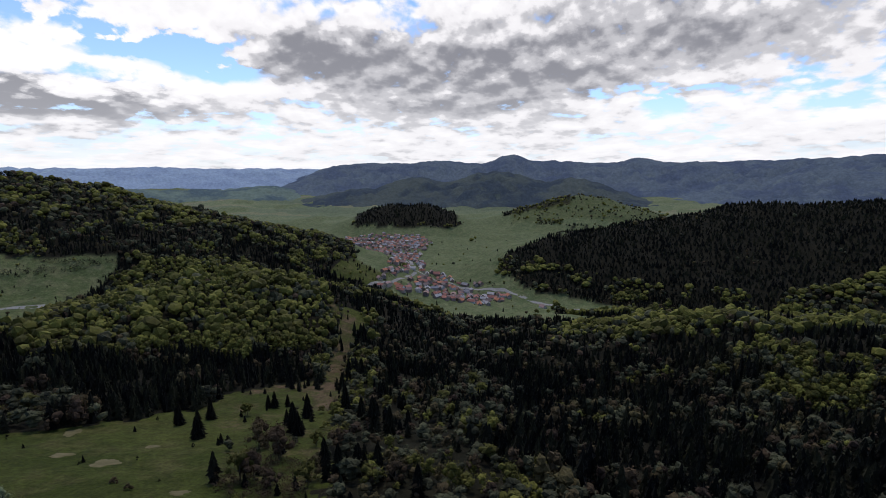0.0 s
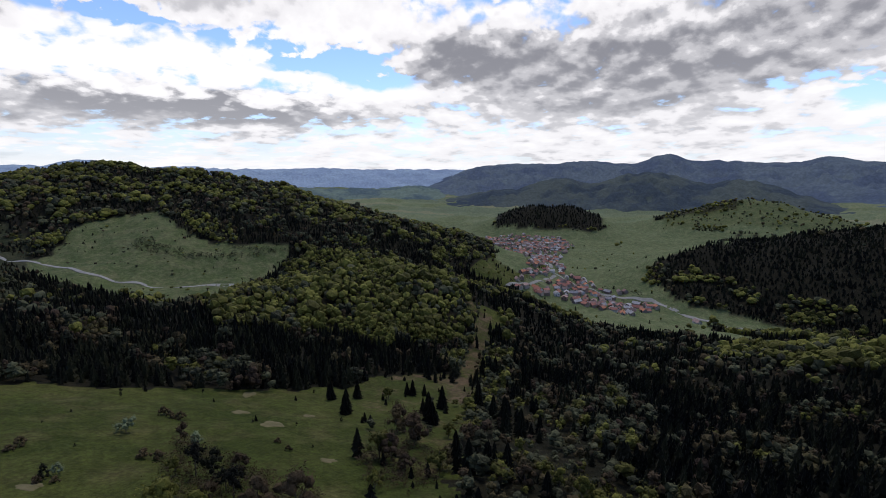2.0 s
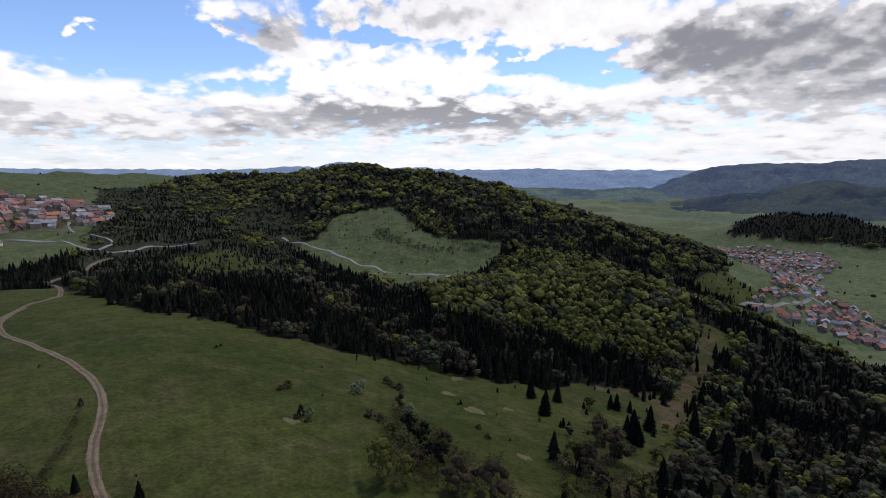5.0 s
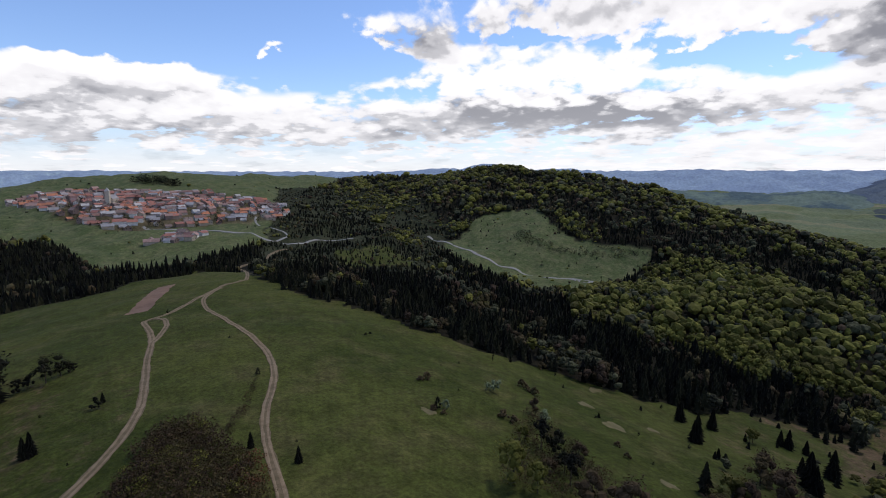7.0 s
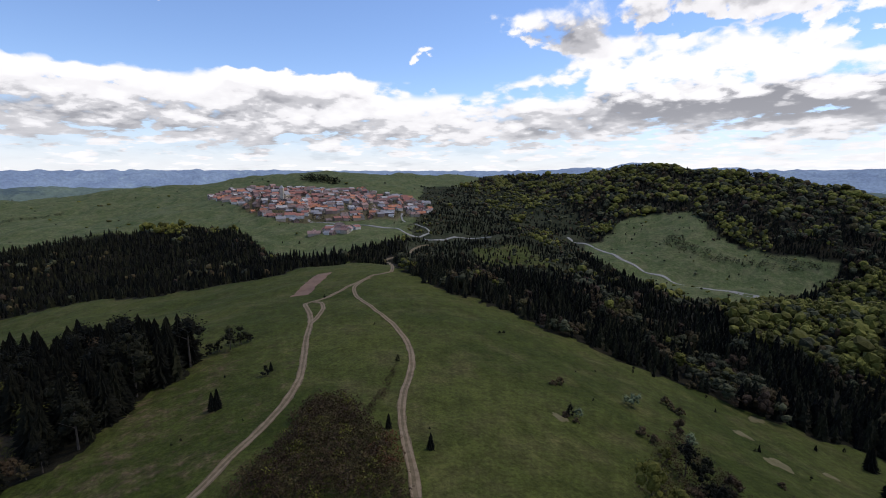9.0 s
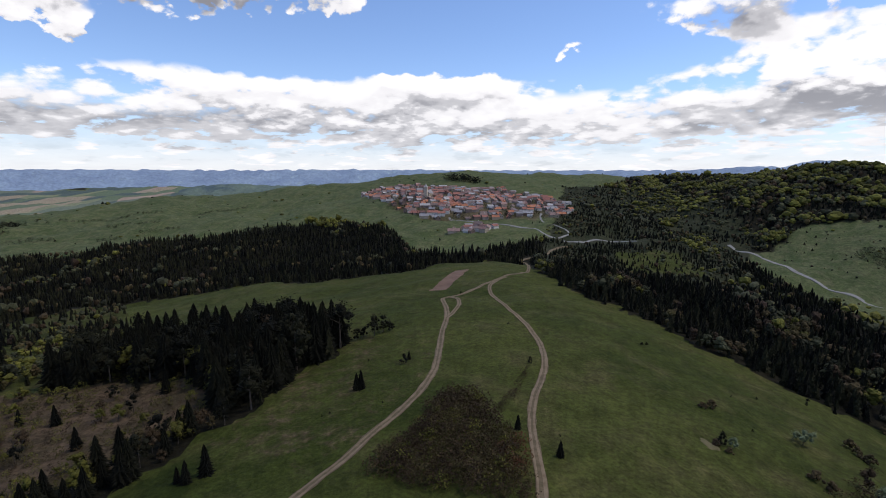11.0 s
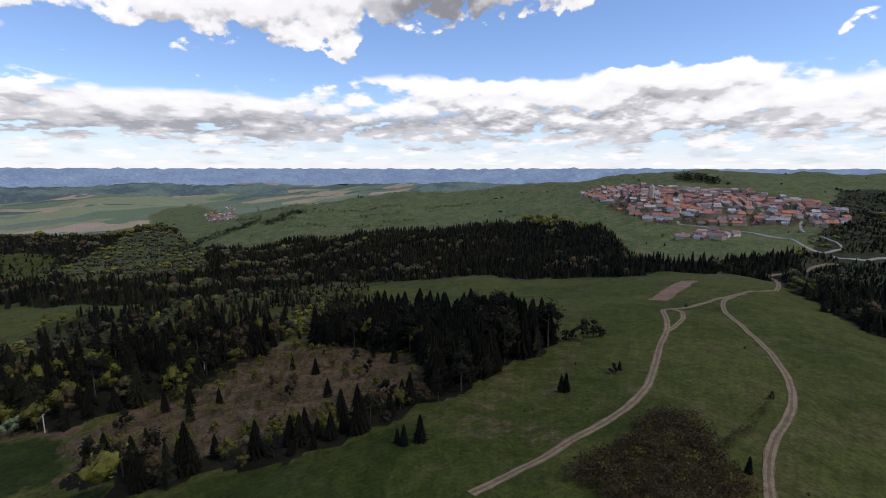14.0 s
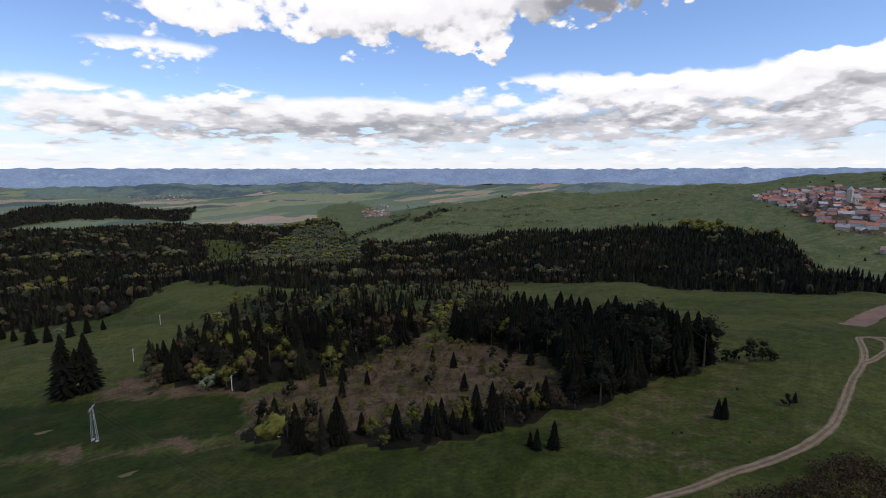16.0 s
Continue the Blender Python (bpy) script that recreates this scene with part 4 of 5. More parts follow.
def scatter(name, label, category, shapes, xs, ys, hs, widths, mat, seed, sink=0.3, smooth=False):
    """Many plants of a wood in one mesh."""
    if len(xs) == 0:
        return
    rng = np.random.RandomState(seed)
    zs = height(xs, ys) - sink
    vs, fs, ts, base = [], [], [], 0
    pick = rng.randint(len(shapes), size=len(xs))
    for k, (v, f) in enumerate(shapes):
        m = np.where(pick == k)[0]
        if len(m) == 0:
            continue
        a = rng.rand(len(m)) * 6.283
        h, w = hs[m][:, None], (hs[m] * widths[m])[:, None]
        c, s = np.cos(a)[:, None], np.sin(a)[:, None]
        X = (v[None, :, 0] * c - v[None, :, 1] * s) * w + xs[m][:, None]
        Y = (v[None, :, 0] * s + v[None, :, 1] * c) * w + ys[m][:, None]
        Z = v[None, :, 2] * h + zs[m][:, None]
        vs.append(np.stack([X, Y, Z], -1).reshape(-1, 3))
        fs.append((f[None] + (np.arange(len(m)) * len(v))[:, None, None] + base).reshape(-1, 3))
        ts.append(np.repeat(rng.rand(len(m)), len(v)))
        base += len(m) * len(v)
    me = mesh_of(name, np.concatenate(vs), np.concatenate(fs), mat, smooth, np.concatenate(ts))
    tagged(new(name, me), label, category, kind="stuff")


def grid_points(r0, r1, step, seed, az0=-58, az1=192):
    rng = np.random.RandomState(seed)
    g = np.arange(-r1, r1, step)
    x, y = np.meshgrid(g, g)
    x, y = x.ravel() + (rng.rand(x.size) - 0.5) * step * 0.95, y.ravel() + (rng.rand(y.size) - 0.5) * step * 0.95
    r, az = np.hypot(x, y), bearing(x, y)
    k = (r >= r0) & (r < r1) & (az > az0) & (az < az1)
    return x[k], y[k], rng


def woods():
    rng = np.random.RandomState(5)
    near_s = [spruce_shape(8, 4, rng, 0.19) for _ in range(4)]
    mid_s = [spruce_shape(3, 3, rng, 0.22) for _ in range(4)]
    far_s = [spruce_shape(2, 3, rng, 0.27) for _ in range(3)]
    near_b = [sprayed(clump_shape(7, rng, 0.31, 0.135, 0.30), 60, 0.05, rng) for _ in range(4)]
    mid_b = [clump_shape(2, rng, 0.2, 0.33, 0.48) for _ in range(5)]
    far_b = [clump_shape(1, rng, 0.1, 0.46, 0.45) for _ in range(4)]
    for (r0, r1, step, ss, bs, tag) in ((70, 380, 4.6, near_s, near_b, 1), (380, 900, 5.1, mid_s, mid_b, 2), (900, 1650, 7.6, far_s, far_b, 3), (1650, 2900, 13.0, far_s, far_b, 4)):
        x, y, g = grid_points(r0, r1, step, 60 + tag)
        w, d, c = land_cover(x, y)
        mix = wobble(x, y, 170, 71) + 0.7 * wobble(x, y, 50, 72)
        leaf = mix + BEECH_BIAS
        for poly, v in KINDS:
            leaf = np.where(inside(x, y, poly), v + 0.35 * mix, leaf)
        u = g.rand(len(x))
        keep = u < w * (1 - 0.12 * (d > 0.5))
        # slopes that fall away northwards and into the side valleys are thinly wooded
        r = np.hypot(x, y)
        fall = (height(x * (1 + 8 / r), y * (1 + 8 / r)) - height(x * (1 - 8 / r), y * (1 - 8 / r))) / 16
        lee = (fall < (height(x, y) - EYE) / r - 0.05) & (r > 330)
        keep &= ~lee | (g.rand(len(x)) < 0.35)
        for poly in SINGLES:
            keep &= ~inside(x, y, poly)
        for road, gap in GAPS:
            keep &= line_dist(x, y, road) > gap
        v = leaf + 0.55 * (g.rand(len(x)) - 0.5)
        size = {1: 0.82, 2: 0.60, 3: 0.58, 4: 0.8}[tag]
        h = (8 + 9 * g.rand(len(x))) * size * (0.75 + 0.25 * np.clip(w, 0, 1))
        wide = np.ones_like(x)
        for poly, share in HEIGHTS:
            k = inside(x, y, poly)
            h, wide = np.where(k, h * share, h), np.where(k, wide / share ** 0.8, wide)
        h = h * (1 + 0.25 * wobble(x, y, 60, 74))
        kind = np.where(v > 0.34, 1, np.where(v > 0.10, 3, np.where(v > (-0.03 if tag == 1 else 0.0), 2, 0)))
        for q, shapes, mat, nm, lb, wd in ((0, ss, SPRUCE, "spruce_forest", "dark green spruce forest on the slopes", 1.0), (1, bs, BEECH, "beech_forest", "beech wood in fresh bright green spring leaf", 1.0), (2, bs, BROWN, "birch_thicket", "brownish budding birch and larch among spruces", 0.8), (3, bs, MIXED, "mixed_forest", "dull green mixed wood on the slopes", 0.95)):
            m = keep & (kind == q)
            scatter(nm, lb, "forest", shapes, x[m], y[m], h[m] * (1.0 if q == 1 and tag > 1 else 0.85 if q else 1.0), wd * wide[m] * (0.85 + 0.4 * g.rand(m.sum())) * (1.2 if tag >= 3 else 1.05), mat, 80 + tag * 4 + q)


woods()


# ---- single trees and shrubs ----
LABELS = {
    "spruce": ("dark green spruce standing on the pasture", "spruce tree"),
    "pine": ("dark rounded pine on the pasture", "pine tree"),
    "leafy": ("broadleaf tree in fresh green spring leaf", "tree"),
    "budding": ("brown budding broadleaf tree on the pasture", "tree"),
    "pale": ("pale blossoming thorn tree on the pasture", "tree"),
    "bush": ("dark green rounded bush in the grass", "bush"),
    "juniper": ("small dark juniper bush in the grass", "bush"),
    "brush": ("low brown leafless thorn brush in the grass", "bush"),
}
PROTO = {}


def full_crown(rng, spread, low):
    """Small inner clumps with loose sprays of leaves all over them."""
    return sprayed(clump_shape(16, rng, spread, 0.24 * spread, low + 0.05), 420, 0.034, rng)


def tree_parts(kind, rng):
    """Trunk with limbs, and crown, both of unit height."""
    stem, limbs = pole((0, 0, -0.03), (0.01, 0.0, 0.9), 0.022, 0.004), []
    if kind == "spruce":
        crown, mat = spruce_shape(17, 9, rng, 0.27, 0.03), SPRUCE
    elif kind == "pine":
        limbs = [pole((0.01, 0, 0.4 + 0.12 * k), (0.22 * math.cos(k * 2.2), 0.22 * math.sin(k * 2.2), 0.55 + 0.12 * k), 0.010, 0.003, 5) for k in range(3)]
        crown, mat = full_crown(rng, 0.30, 0.28), SPRUCE
    else:
        low, spread, mat = {"leafy": (0.28, 0.40, BEECH), "budding": (0.22, 0.42, BROWN), "pale": (0.25, 0.48, PALE), "bush": (0.15, 0.45, SPRUCE), "juniper": (0.12, 0.42, SPRUCE), "brush": (0.15, 0.75, BROWN)}[kind]
        if kind in ("leafy", "budding", "pale"):
            limbs = [pole((0.0, 0, 0.15 + 0.1 * k), (spread * 0.7 * math.cos(k * 2.4), spread * 0.7 * math.sin(k * 2.4), 0.42 + 0.13 * k), 0.012, 0.003, 5) for k in range(3)]
        crown = full_crown(rng, spread, low)
    return stem, limbs, crown, mat


def tree(kind, x, y, h, turn, rng, label="", group=""):
    v = rng.randint(3)
    z = float(height(np.array(x), np.array(y))) - 0.1
    m = pose(x, y, z, 0, 0, turn)
    if (kind, v) in PROTO:
        proto, h0 = PROTO[kind, v]
        ob = copy_thing(proto, m @ Matrix.Scale(h / h0, 4))
    else:
        ob = new(kind + ("_tree" if kind in ("spruce", "pine", "leafy", "budding", "pale") else ""), None)
        ob.matrix_basis = m @ Matrix.Scale(h, 4)
        stem, limbs, crown, mat = tree_parts(kind, rng)
        trunk = part("trunk", mesh_of("trunk", *stem, BARK), ob)
        for limb in limbs:
            part("limb", mesh_of("limb", *limb, BARK), trunk)
        part("crown", mesh_of("crown", *crown, mat, False, np.full(len(crown[0]), 0.2 + 0.6 * rng.rand())), ob)
        PROTO[kind, v] = (ob, h)
    lb, cat = LABELS[kind]
    return tagged(ob, label or lb, cat, group or kind + "s on the pasture")


rng_trees = np.random.RandomState(404)


def plant(kind, spots):
    for x, y, h in spots:
        tree(kind, x, y, h, rng_trees.rand() * 360, rng_trees)


plant("spruce", [(-149.2, -25.7, 6.7), (-173.7, -11.8, 3.6), (-118.2, 20.0, 4.3), (-105.3, 27.9, 4.4), (-95.2, 175.2, 9.5), (-116.4, 199.3, 6.5), (-105.1, 205.7, 7.3), (-82.1, 165.3, 3.3), (-57.5, 180.9, 10.5), (-85.0, 231.7, 9.3), (-87.6, 230.2, 7.5), (-79.9, 236.2, 7.0), (-122.5, 209.7, 4.0), (-115.5, 144.4, 2.6), (-143.1, 154.1, 1.9), (-173.0, 149.3, 3.1), (-123.1, 181.6, 2.6), (-93.0, 210.7, 3.8), (-47.8, -372.4, 14.8), (-52.8, -351.9, 11.7), (-63.6, -352.1, 11.8), (-70.6, -345.2, 10.8), (-77.6, -340.3, 6.9), (-38.3, -231.8, 26.0), (-45.4, -231.0, 24.4), (-42.4, -232.0, 18.6), (-149.0, -27.1, 6.0), (-103.1, -58.6, 6.1)])
plant("spruce", [(-106.5, -55.6, 8.0), (-103.8, -61.0, 4.4), (-45.9, -422.2, 9.3), (-41.8, -435.8, 9.6)])
plant("pine", [(-212.0, -25.6, 8.6), (-215.7, -30.2, 5.3), (-93.6, 92.8, 10.0), (-88.7, 93.5, 9.2), (-76.3, 86.1, 9.6), (-81.6, 89.6, 6.7), (-207.5, -29.3, 9.8), (-210.9, -26.2, 5.2)])
plant("bush", [(-215.2, -21.9, 3.4), (-206.1, -36.9, 5.2), (-207.2, -33.3, 5.2), (-170.0, -13.4, 3.9), (-213.9, -23.0, 4.3), (-34.8, -230.7, 4.2)])
plant("leafy", [(-97.9, 90.6, 5.5), (-79.1, 70.0, 11.6), (-49.9, 106.4, 6.1), (-91.8, 212.2, 6.5), (-74.6, 73.3, 8.1), (-153.2, 199.5, 4.0)])
plant("budding", [(-79.3, 81.9, 6.4), (-66.6, 82.4, 9.9), (-59.1, 85.3, 12.0), (-85.7, 99.4, 6.5), (-66.3, 163.0, 11.1), (-54.1, 148.6, 10.9), (-116.5, 112.3, 6.5), (-58.3, 131.7, 7.2), (-49.7, 125.0, 6.1)])
plant("pale", [(-134.5, 107.9, 6.0), (-121.4, 78.9, 3.4), (-110.1, 110.4, 4.8), (-40.9, -231.8, 6.4), (-64.0, -385.7, 5.1), (-74.1, -185.7, 6.9)])
plant("juniper", [(-122.2, 76.0, 4.1), (-114.9, 141.9, 1.3), (-99.7, 146.8, 1.5), (-90.8, 164.6, 1.8), (-199.4, 87.7, 1.9), (-175.4, 140.4, 2.3), (-112.4, 209.9, 2.5), (-157.9, 164.2, 1.8), (-125.4, 200.4, 1.9), (-166.3, 114.5, 1.2), (-162.0, 102.4, 0.9), (-81.6, 128.3, 1.1), (-132.3, -34.3, 0.8), (-175.0, -27.0, 1.0), (-133.7, -32.4, 0.8), (-138.1, -17.5, 0.8), (-280.4, 12.1, 2.1), (-198.3, 85.2, 1.9), (-115.4, 30.3, 0.8), (-164.4, 31.5, 2.7), (-135.3, 93.0, 1.1), (-173.3, 138.5, 1.5), (-210.1, 30.1, 1.2)])
plant("brush", [(-147.7, 87.3, 2.8), (-146.5, 83.8, 2.0), (-141.7, 128.4, 3.1), (-133.9, 128.2, 3.0), (-137.7, 127.6, 2.6), (-85.7, 121.2, 1.8), (-166.8, 164.1, 3.7), (-121.9, 74.2, 1.7), (-118.4, 76.0, 1.7), (-114.5, 96.4, 2.9), (-111.2, 97.7, 2.8), (-90.3, 107.0, 2.1), (-92.4, 125.7, 1.9)])

plant("spruce", [(-113.6, 196.5, 9.8), (-95.3, 177.1, 12.1), (-104.7, 206.3, 9.9), (-61.0, 185.7, 13.7), (-63.0, 212.9, 12.7), (-67.2, 196.4, 7.5), (-46.6, 219.1, 16.1), (-37.7, 211.2, 11.6), (-29.6, 192.2, 15.5), (-21.5, 183.4, 13.0), (-14.8, 192.6, 9.3), (-62.0, 305.8, 14.7), (-60.4, 277.0, 11.4), (-55.0, 313.0, 14.9), (-36.8, 139.8, 10.9), (-30.3, 130.1, 11.9), (-82.2, 167.8, 4.5), (-25.5, 135.6, 10.8), (-19.0, 131.6, 12.5), (-6.6, 118.1, 10.1)])
plant("budding", [(-67.3, 167.3, 11.4), (-54.9, 152.9, 12.0), (-55.0, 130.3, 9.6), (-47.5, 123.0, 6.7), (-37.6, 132.8, 7.6), (-37.1, 161.0, 9.3), (-13.4, 125.9, 8.1), (-0.6, 127.5, 7.2), (9.7, 137.3, 7.0)])
plant("leafy", [(-58.9, 129.8, 10.4), (-38.4, 126.9, 8.4), (-91.5, 213.9, 7.2), (-22.1, 141.3, 6.4), (-8.5, 137.3, 7.0), (-4.0, 131.9, 7.0), (2.5, 123.0, 8.5), (-18.7, 159.3, 6.3), (-46.5, 166.0, 6.3), (-20.2, 123.2, 8.3), (18.3, 124.1, 9.6), (28.2, 134.1, 7.6)])


def stand():
    """The wood round the felled clearing, tree by tree."""
    rng = np.random.RandomState(77)
    plans = [(STAND, 6.0, 14, 21, 0.05), (STAND_ROW, 5.2, 5, 11, 0.3), (LEFT_CLUMP, 7.6, 9, 17, 0.35), (CLEARING, 11.5, 3, 9, 0.6)]
    for poly, step, lo, hi, leaf in plans:
        p = np.array(poly)
        (x0, y0), (x1, y1) = p.min(0), p.max(0)
        gx, gy = np.meshgrid(np.arange(x0, x1, step), np.arange(y0, y1, step))
        gx, gy = gx.ravel() + (rng.rand(gx.size) - 0.5) * step, gy.ravel() + (rng.rand(gx.size) - 0.5) * step
        k = inside(gx, gy, poly)
        if poly is CLEARING:
            k &= ~inside(gx, gy, STAND) & ~inside(gx, gy, STAND_ROW) & ~inside(gx, gy, LEFT_CLUMP)
        for x, y in zip(gx[k], gy[k]):
            u = rng.rand()
            kind = ("leafy" if rng.rand() < 0.6 else "budding") if u < leaf else ("pine" if u > 0.8 else "spruce")
            h = lo + (hi - lo) * rng.rand()
            tree(kind, x, y, h * (0.7 if kind in ("leafy", "budding") else 1.0), rng.rand() * 360, rng,
                 {"spruce": "tall dark spruce in the stand by the clearing", "pine": "dark pine in the stand by the clearing", "leafy": "young light green birch beside the clearing", "budding": "brown budding sapling beside the clearing"}[kind], "trees round the clearing")


stand()


# ---- thickets ----
def thicket(name, label, poly, step, lo, hi, mat, seed, leaves=110):
    rng = np.random.RandomState(seed)
    p = np.array(poly)
    (x0, y0), (x1, y1) = p.min(0), p.max(0)
    gx, gy = np.meshgrid(np.arange(x0, x1, step), np.arange(y0, y1, step))
    gx, gy = gx.ravel() + (rng.rand(gx.size) - 0.5) * step, gy.ravel() + (rng.rand(gx.size) - 0.5) * step
    k = inside(gx, gy, poly)
    for road, gap in GAPS:
        k &= line_dist(gx, gy, road) > min(gap, 5) - 2
    gx, gy = gx[k], gy[k]
    shapes = [leafy_shape(int(leaves * 1.3), rng, 0.5, 0.1, 0.052 * (110 / leaves) ** 0.5, 9) for _ in range(4)]
    scatter(name, label, "thicket", shapes, gx, gy, lo + (hi - lo) * rng.rand(len(gx)), 0.9 + 0.5 * rng.rand(len(gx)), mat, seed, 0.1)


THICKET = [(-99.2, -16.8), (-116.7, -9.0), (-140.5, 0.9), (-140.5, 9.0), (-125.7, 13.9), (-112.7, 19.3), (-100.6, 19.1), (-87.0, 17.5)]
thicket("thicket", "brown budding thorn thicket between the tracks", THICKET, 1.9, 2.2, 4.6, BROWN, 91)
thicket("green_thicket", "young green shoots in the thorn thicket", THICKET, 5.0, 2.0, 4.4, BEECH, 92)
RUST = foliage("rusty_twigs", (0.085, 0.034, 0.018), (0.10, 0.042, 0.020), (0.11, 0.055, 0.024))
RUST_SPOT = [(-107.2, 14.3), (-111.2, 19.1), (-101.6, 19.7), (-94.5, 17.3), (-98.1, 13.6)]
thicket("rusty_thicket", "rust-red budding shrubs beside the track", RUST_SPOT, 2.4, 2.4, 4.2, RUST, 114, 90)
BANK = [(-124.5, 16.0), (-141.7, 24.6), (-159.6, 30.2), (-162.4, 29.3), (-147.6, 23.8), (-127.0, 14.8)]
thicket("bank_brush", "low thorn brush along the track bank", BANK, 1.6, 0.7, 1.8, BROWN, 93)
thicket("clearing_brush", "dry brush and saplings on the felled clearing", CLEARING, 3.2, 0.6, 2.2, BROWN, 94, 50)
thicket("clearing_saplings", "light green saplings on the felled clearing", CLEARING, 7.0, 1.5, 4.0, BEECH, 95)
SCRUB = [(-80.2, 66.3), (-99.1, 85.8), (-117.5, 110.8), (-97.6, 110.3), (-77.9, 101.8), (-62.6, 98.3), (-53.9, 89.4)]
thicket("slope_scrub", "mixed brown and green scrub on the slope", SCRUB, 3.2, 1.5, 4.0, BROWN, 96)
SCRUB_LOW = [(-65.7, 126.5), (-65.1, 146.9), (-48.8, 148.0), (-36.7, 127.6), (-39.1, 106.2), (-53.1, 108.9)]
thicket("slope_scrub", "mixed brown and green scrub on the slope", SCRUB_LOW, 3.4, 1.5, 4.0, BROWN, 97)

for hedge, gap_ in ((HEDGE_A, 6), (HEDGE_B, 6), (HEDGE_C, 11), (HEDGE_D, 18)):
    thicket("hedge", "dull green hedge across the pasture", hedge, gap_, 3.5, 7, MIXED, 99, 30)


def hedge_line(x0, y0, x1, y1, half, step, lo, hi, mat, seed):
    """A strip of shrubs along an old field bank."""
    l = math.hypot(x1 - x0, y1 - y0) + 1e-6
    u, w = -(y1 - y0) / l * half, (x1 - x0) / l * half
    thicket("hedge", "dark shrubs along an old field bank", [(x0 + u, y0 + w), (x1 + u, y1 + w), (x1 - u, y1 - w), (x0 - u, y0 - w)], step, lo, hi, mat, seed, 30)


hedge_line(-714.2, -640, -706.5, -539.4, 7, 7, 3, 6, MIXED, 120)
hedge_line(-809, -701.6, -833.4, -659.8, 7, 7, 3, 6, MIXED, 121)
hedge_line(-961.2, -749.3, -1037.5, -585, 7, 7, 3, 6, MIXED, 122)
hedge_line(-902.8, -619, -923.2, -529, 7, 7, 3, 6, MIXED, 123)
hedge_line(-861.4, -815.3, -874, -774.4, 7, 7, 3, 6, MIXED, 124)
hedge_line(-829, -582.9, -837.3, -546.5, 7, 7, 3, 6, MIXED, 125)
hedge_line(-860.9, -533.9, -890.9, -470.2, 7, 7, 3, 6, MIXED, 126)
hedge_line(-1053.1, -525.2, -1138.9, -443.4, 7, 7, 3, 6, MIXED, 127)
hedge_line(-661.4, -886.7, -698.4, -872, 12, 8, 6, 11, SPRUCE, 140)
hedge_line(-698.4, -872, -747.4, -840, 12, 8, 6, 11, SPRUCE, 141)
hedge_line(-747.4, -840, -841.1, -867.7, 12, 8, 6, 11, SPRUCE, 142)
hedge_line(-810.5, -801.7, -948.8, -821.5, 12, 8, 6, 11, SPRUCE, 143)


# ---- houses ----
def gabled(w, l, h, rise, over=0.5):
    """Walls with gables, and a roof slab with eaves, about the origin."""
    a, b = w / 2, l / 2
    wall_v = [(-a, -b, -2), (a, -b, -2), (a, b, -2), (-a, b, -2), (-a, -b, h), (a, -b, h), (a, b, h), (-a, b, h), (0, -b, h + rise), (0, b, h + rise)]
    wall_f = [(0, 1, 5), (0, 5, 4), (1, 2, 6), (1, 6, 5), (2, 3, 7), (2, 7, 6), (3, 0, 4), (3, 4, 7), (4, 5, 8), (6, 7, 9)]
    s = rise / a
    e, t = a + over, 0.25
    roof_v, c = [], b + over
    for y in (-c, c):
        roof_v += [(-e, y, h - over * s + 0.05), (0, y, h + rise + 0.05), (e, y, h - over * s + 0.05), (e, y, h - over * s + 0.05 + t), (0, y, h + rise + 0.05 + t), (-e, y, h - over * s + 0.05 + t)]
    roof_f = []
    for i in range(6):
        j = (i + 1) % 6
        roof_f += [(i, j, j + 6), (i, j + 6, i + 6)]
    roof_f += [(0, 5, 4), (0, 4, 1), (1, 4, 3), (1, 3, 2), (6, 10, 11), (6, 7, 10), (7, 9, 10), (7, 8, 9)]
    return (np.array(wall_v, float), np.array(wall_f)), (np.array(roof_v, float), np.array(roof_f))


def slab(x0, y0, z0, x1, y1, z1):
    v = [(x, y, z) for z in (z0, z1) for x, y in ((x0, y0), (x1, y0), (x1, y1), (x0, y1))]
    f = [(0, 2, 1), (0, 3, 2), (4, 5, 6), (4, 6, 7)]
    for i in range(4):
        j = (i + 1) % 4
        f += [(i, j, j + 4), (i, j + 4, i + 4)]
    return np.array(v, float), np.array(f)


KINDS_OF_HOUSE = [(7.5, 12, 3.4, 3.0), (8.5, 10, 4.2, 2.9), (7, 17, 3.0, 3.2), (9, 11, 4.6, 2.2), (5.5, 8, 2.6, 2.3), (8, 14, 3.6, 3.3)]
HOUSE_MESHES = []
for w_, l_, h_, r_ in KINDS_OF_HOUSE:
    wv, rv = gabled(w_, l_, h_, r_)
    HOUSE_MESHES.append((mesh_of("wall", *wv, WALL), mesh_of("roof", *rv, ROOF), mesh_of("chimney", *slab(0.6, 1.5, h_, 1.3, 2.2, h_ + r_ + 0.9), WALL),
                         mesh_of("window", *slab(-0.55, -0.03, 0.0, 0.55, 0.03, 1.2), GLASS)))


def house(x, y, turn, kind, label, group):
    z = float(height(np.array(x), np.array(y)))
    ob = new("house", None)
    ob.matrix_basis = pose(x, y, z, 0, 0, turn)
    wall, roof, chim, win = HOUSE_MESHES[kind]
    w, l, h, r = KINDS_OF_HOUSE[kind]
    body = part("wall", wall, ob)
    part("roof", roof, ob)
    part("chimney", chim, ob)
    for k in range(2):
        for side in (-1, 1):
            q = part("window", win, body)
            q.matrix_basis = pose(-w / 4 + k * w / 2, side * (l / 2 + 0.02), h * 0.42)
    return tagged(ob, label, "house", group)


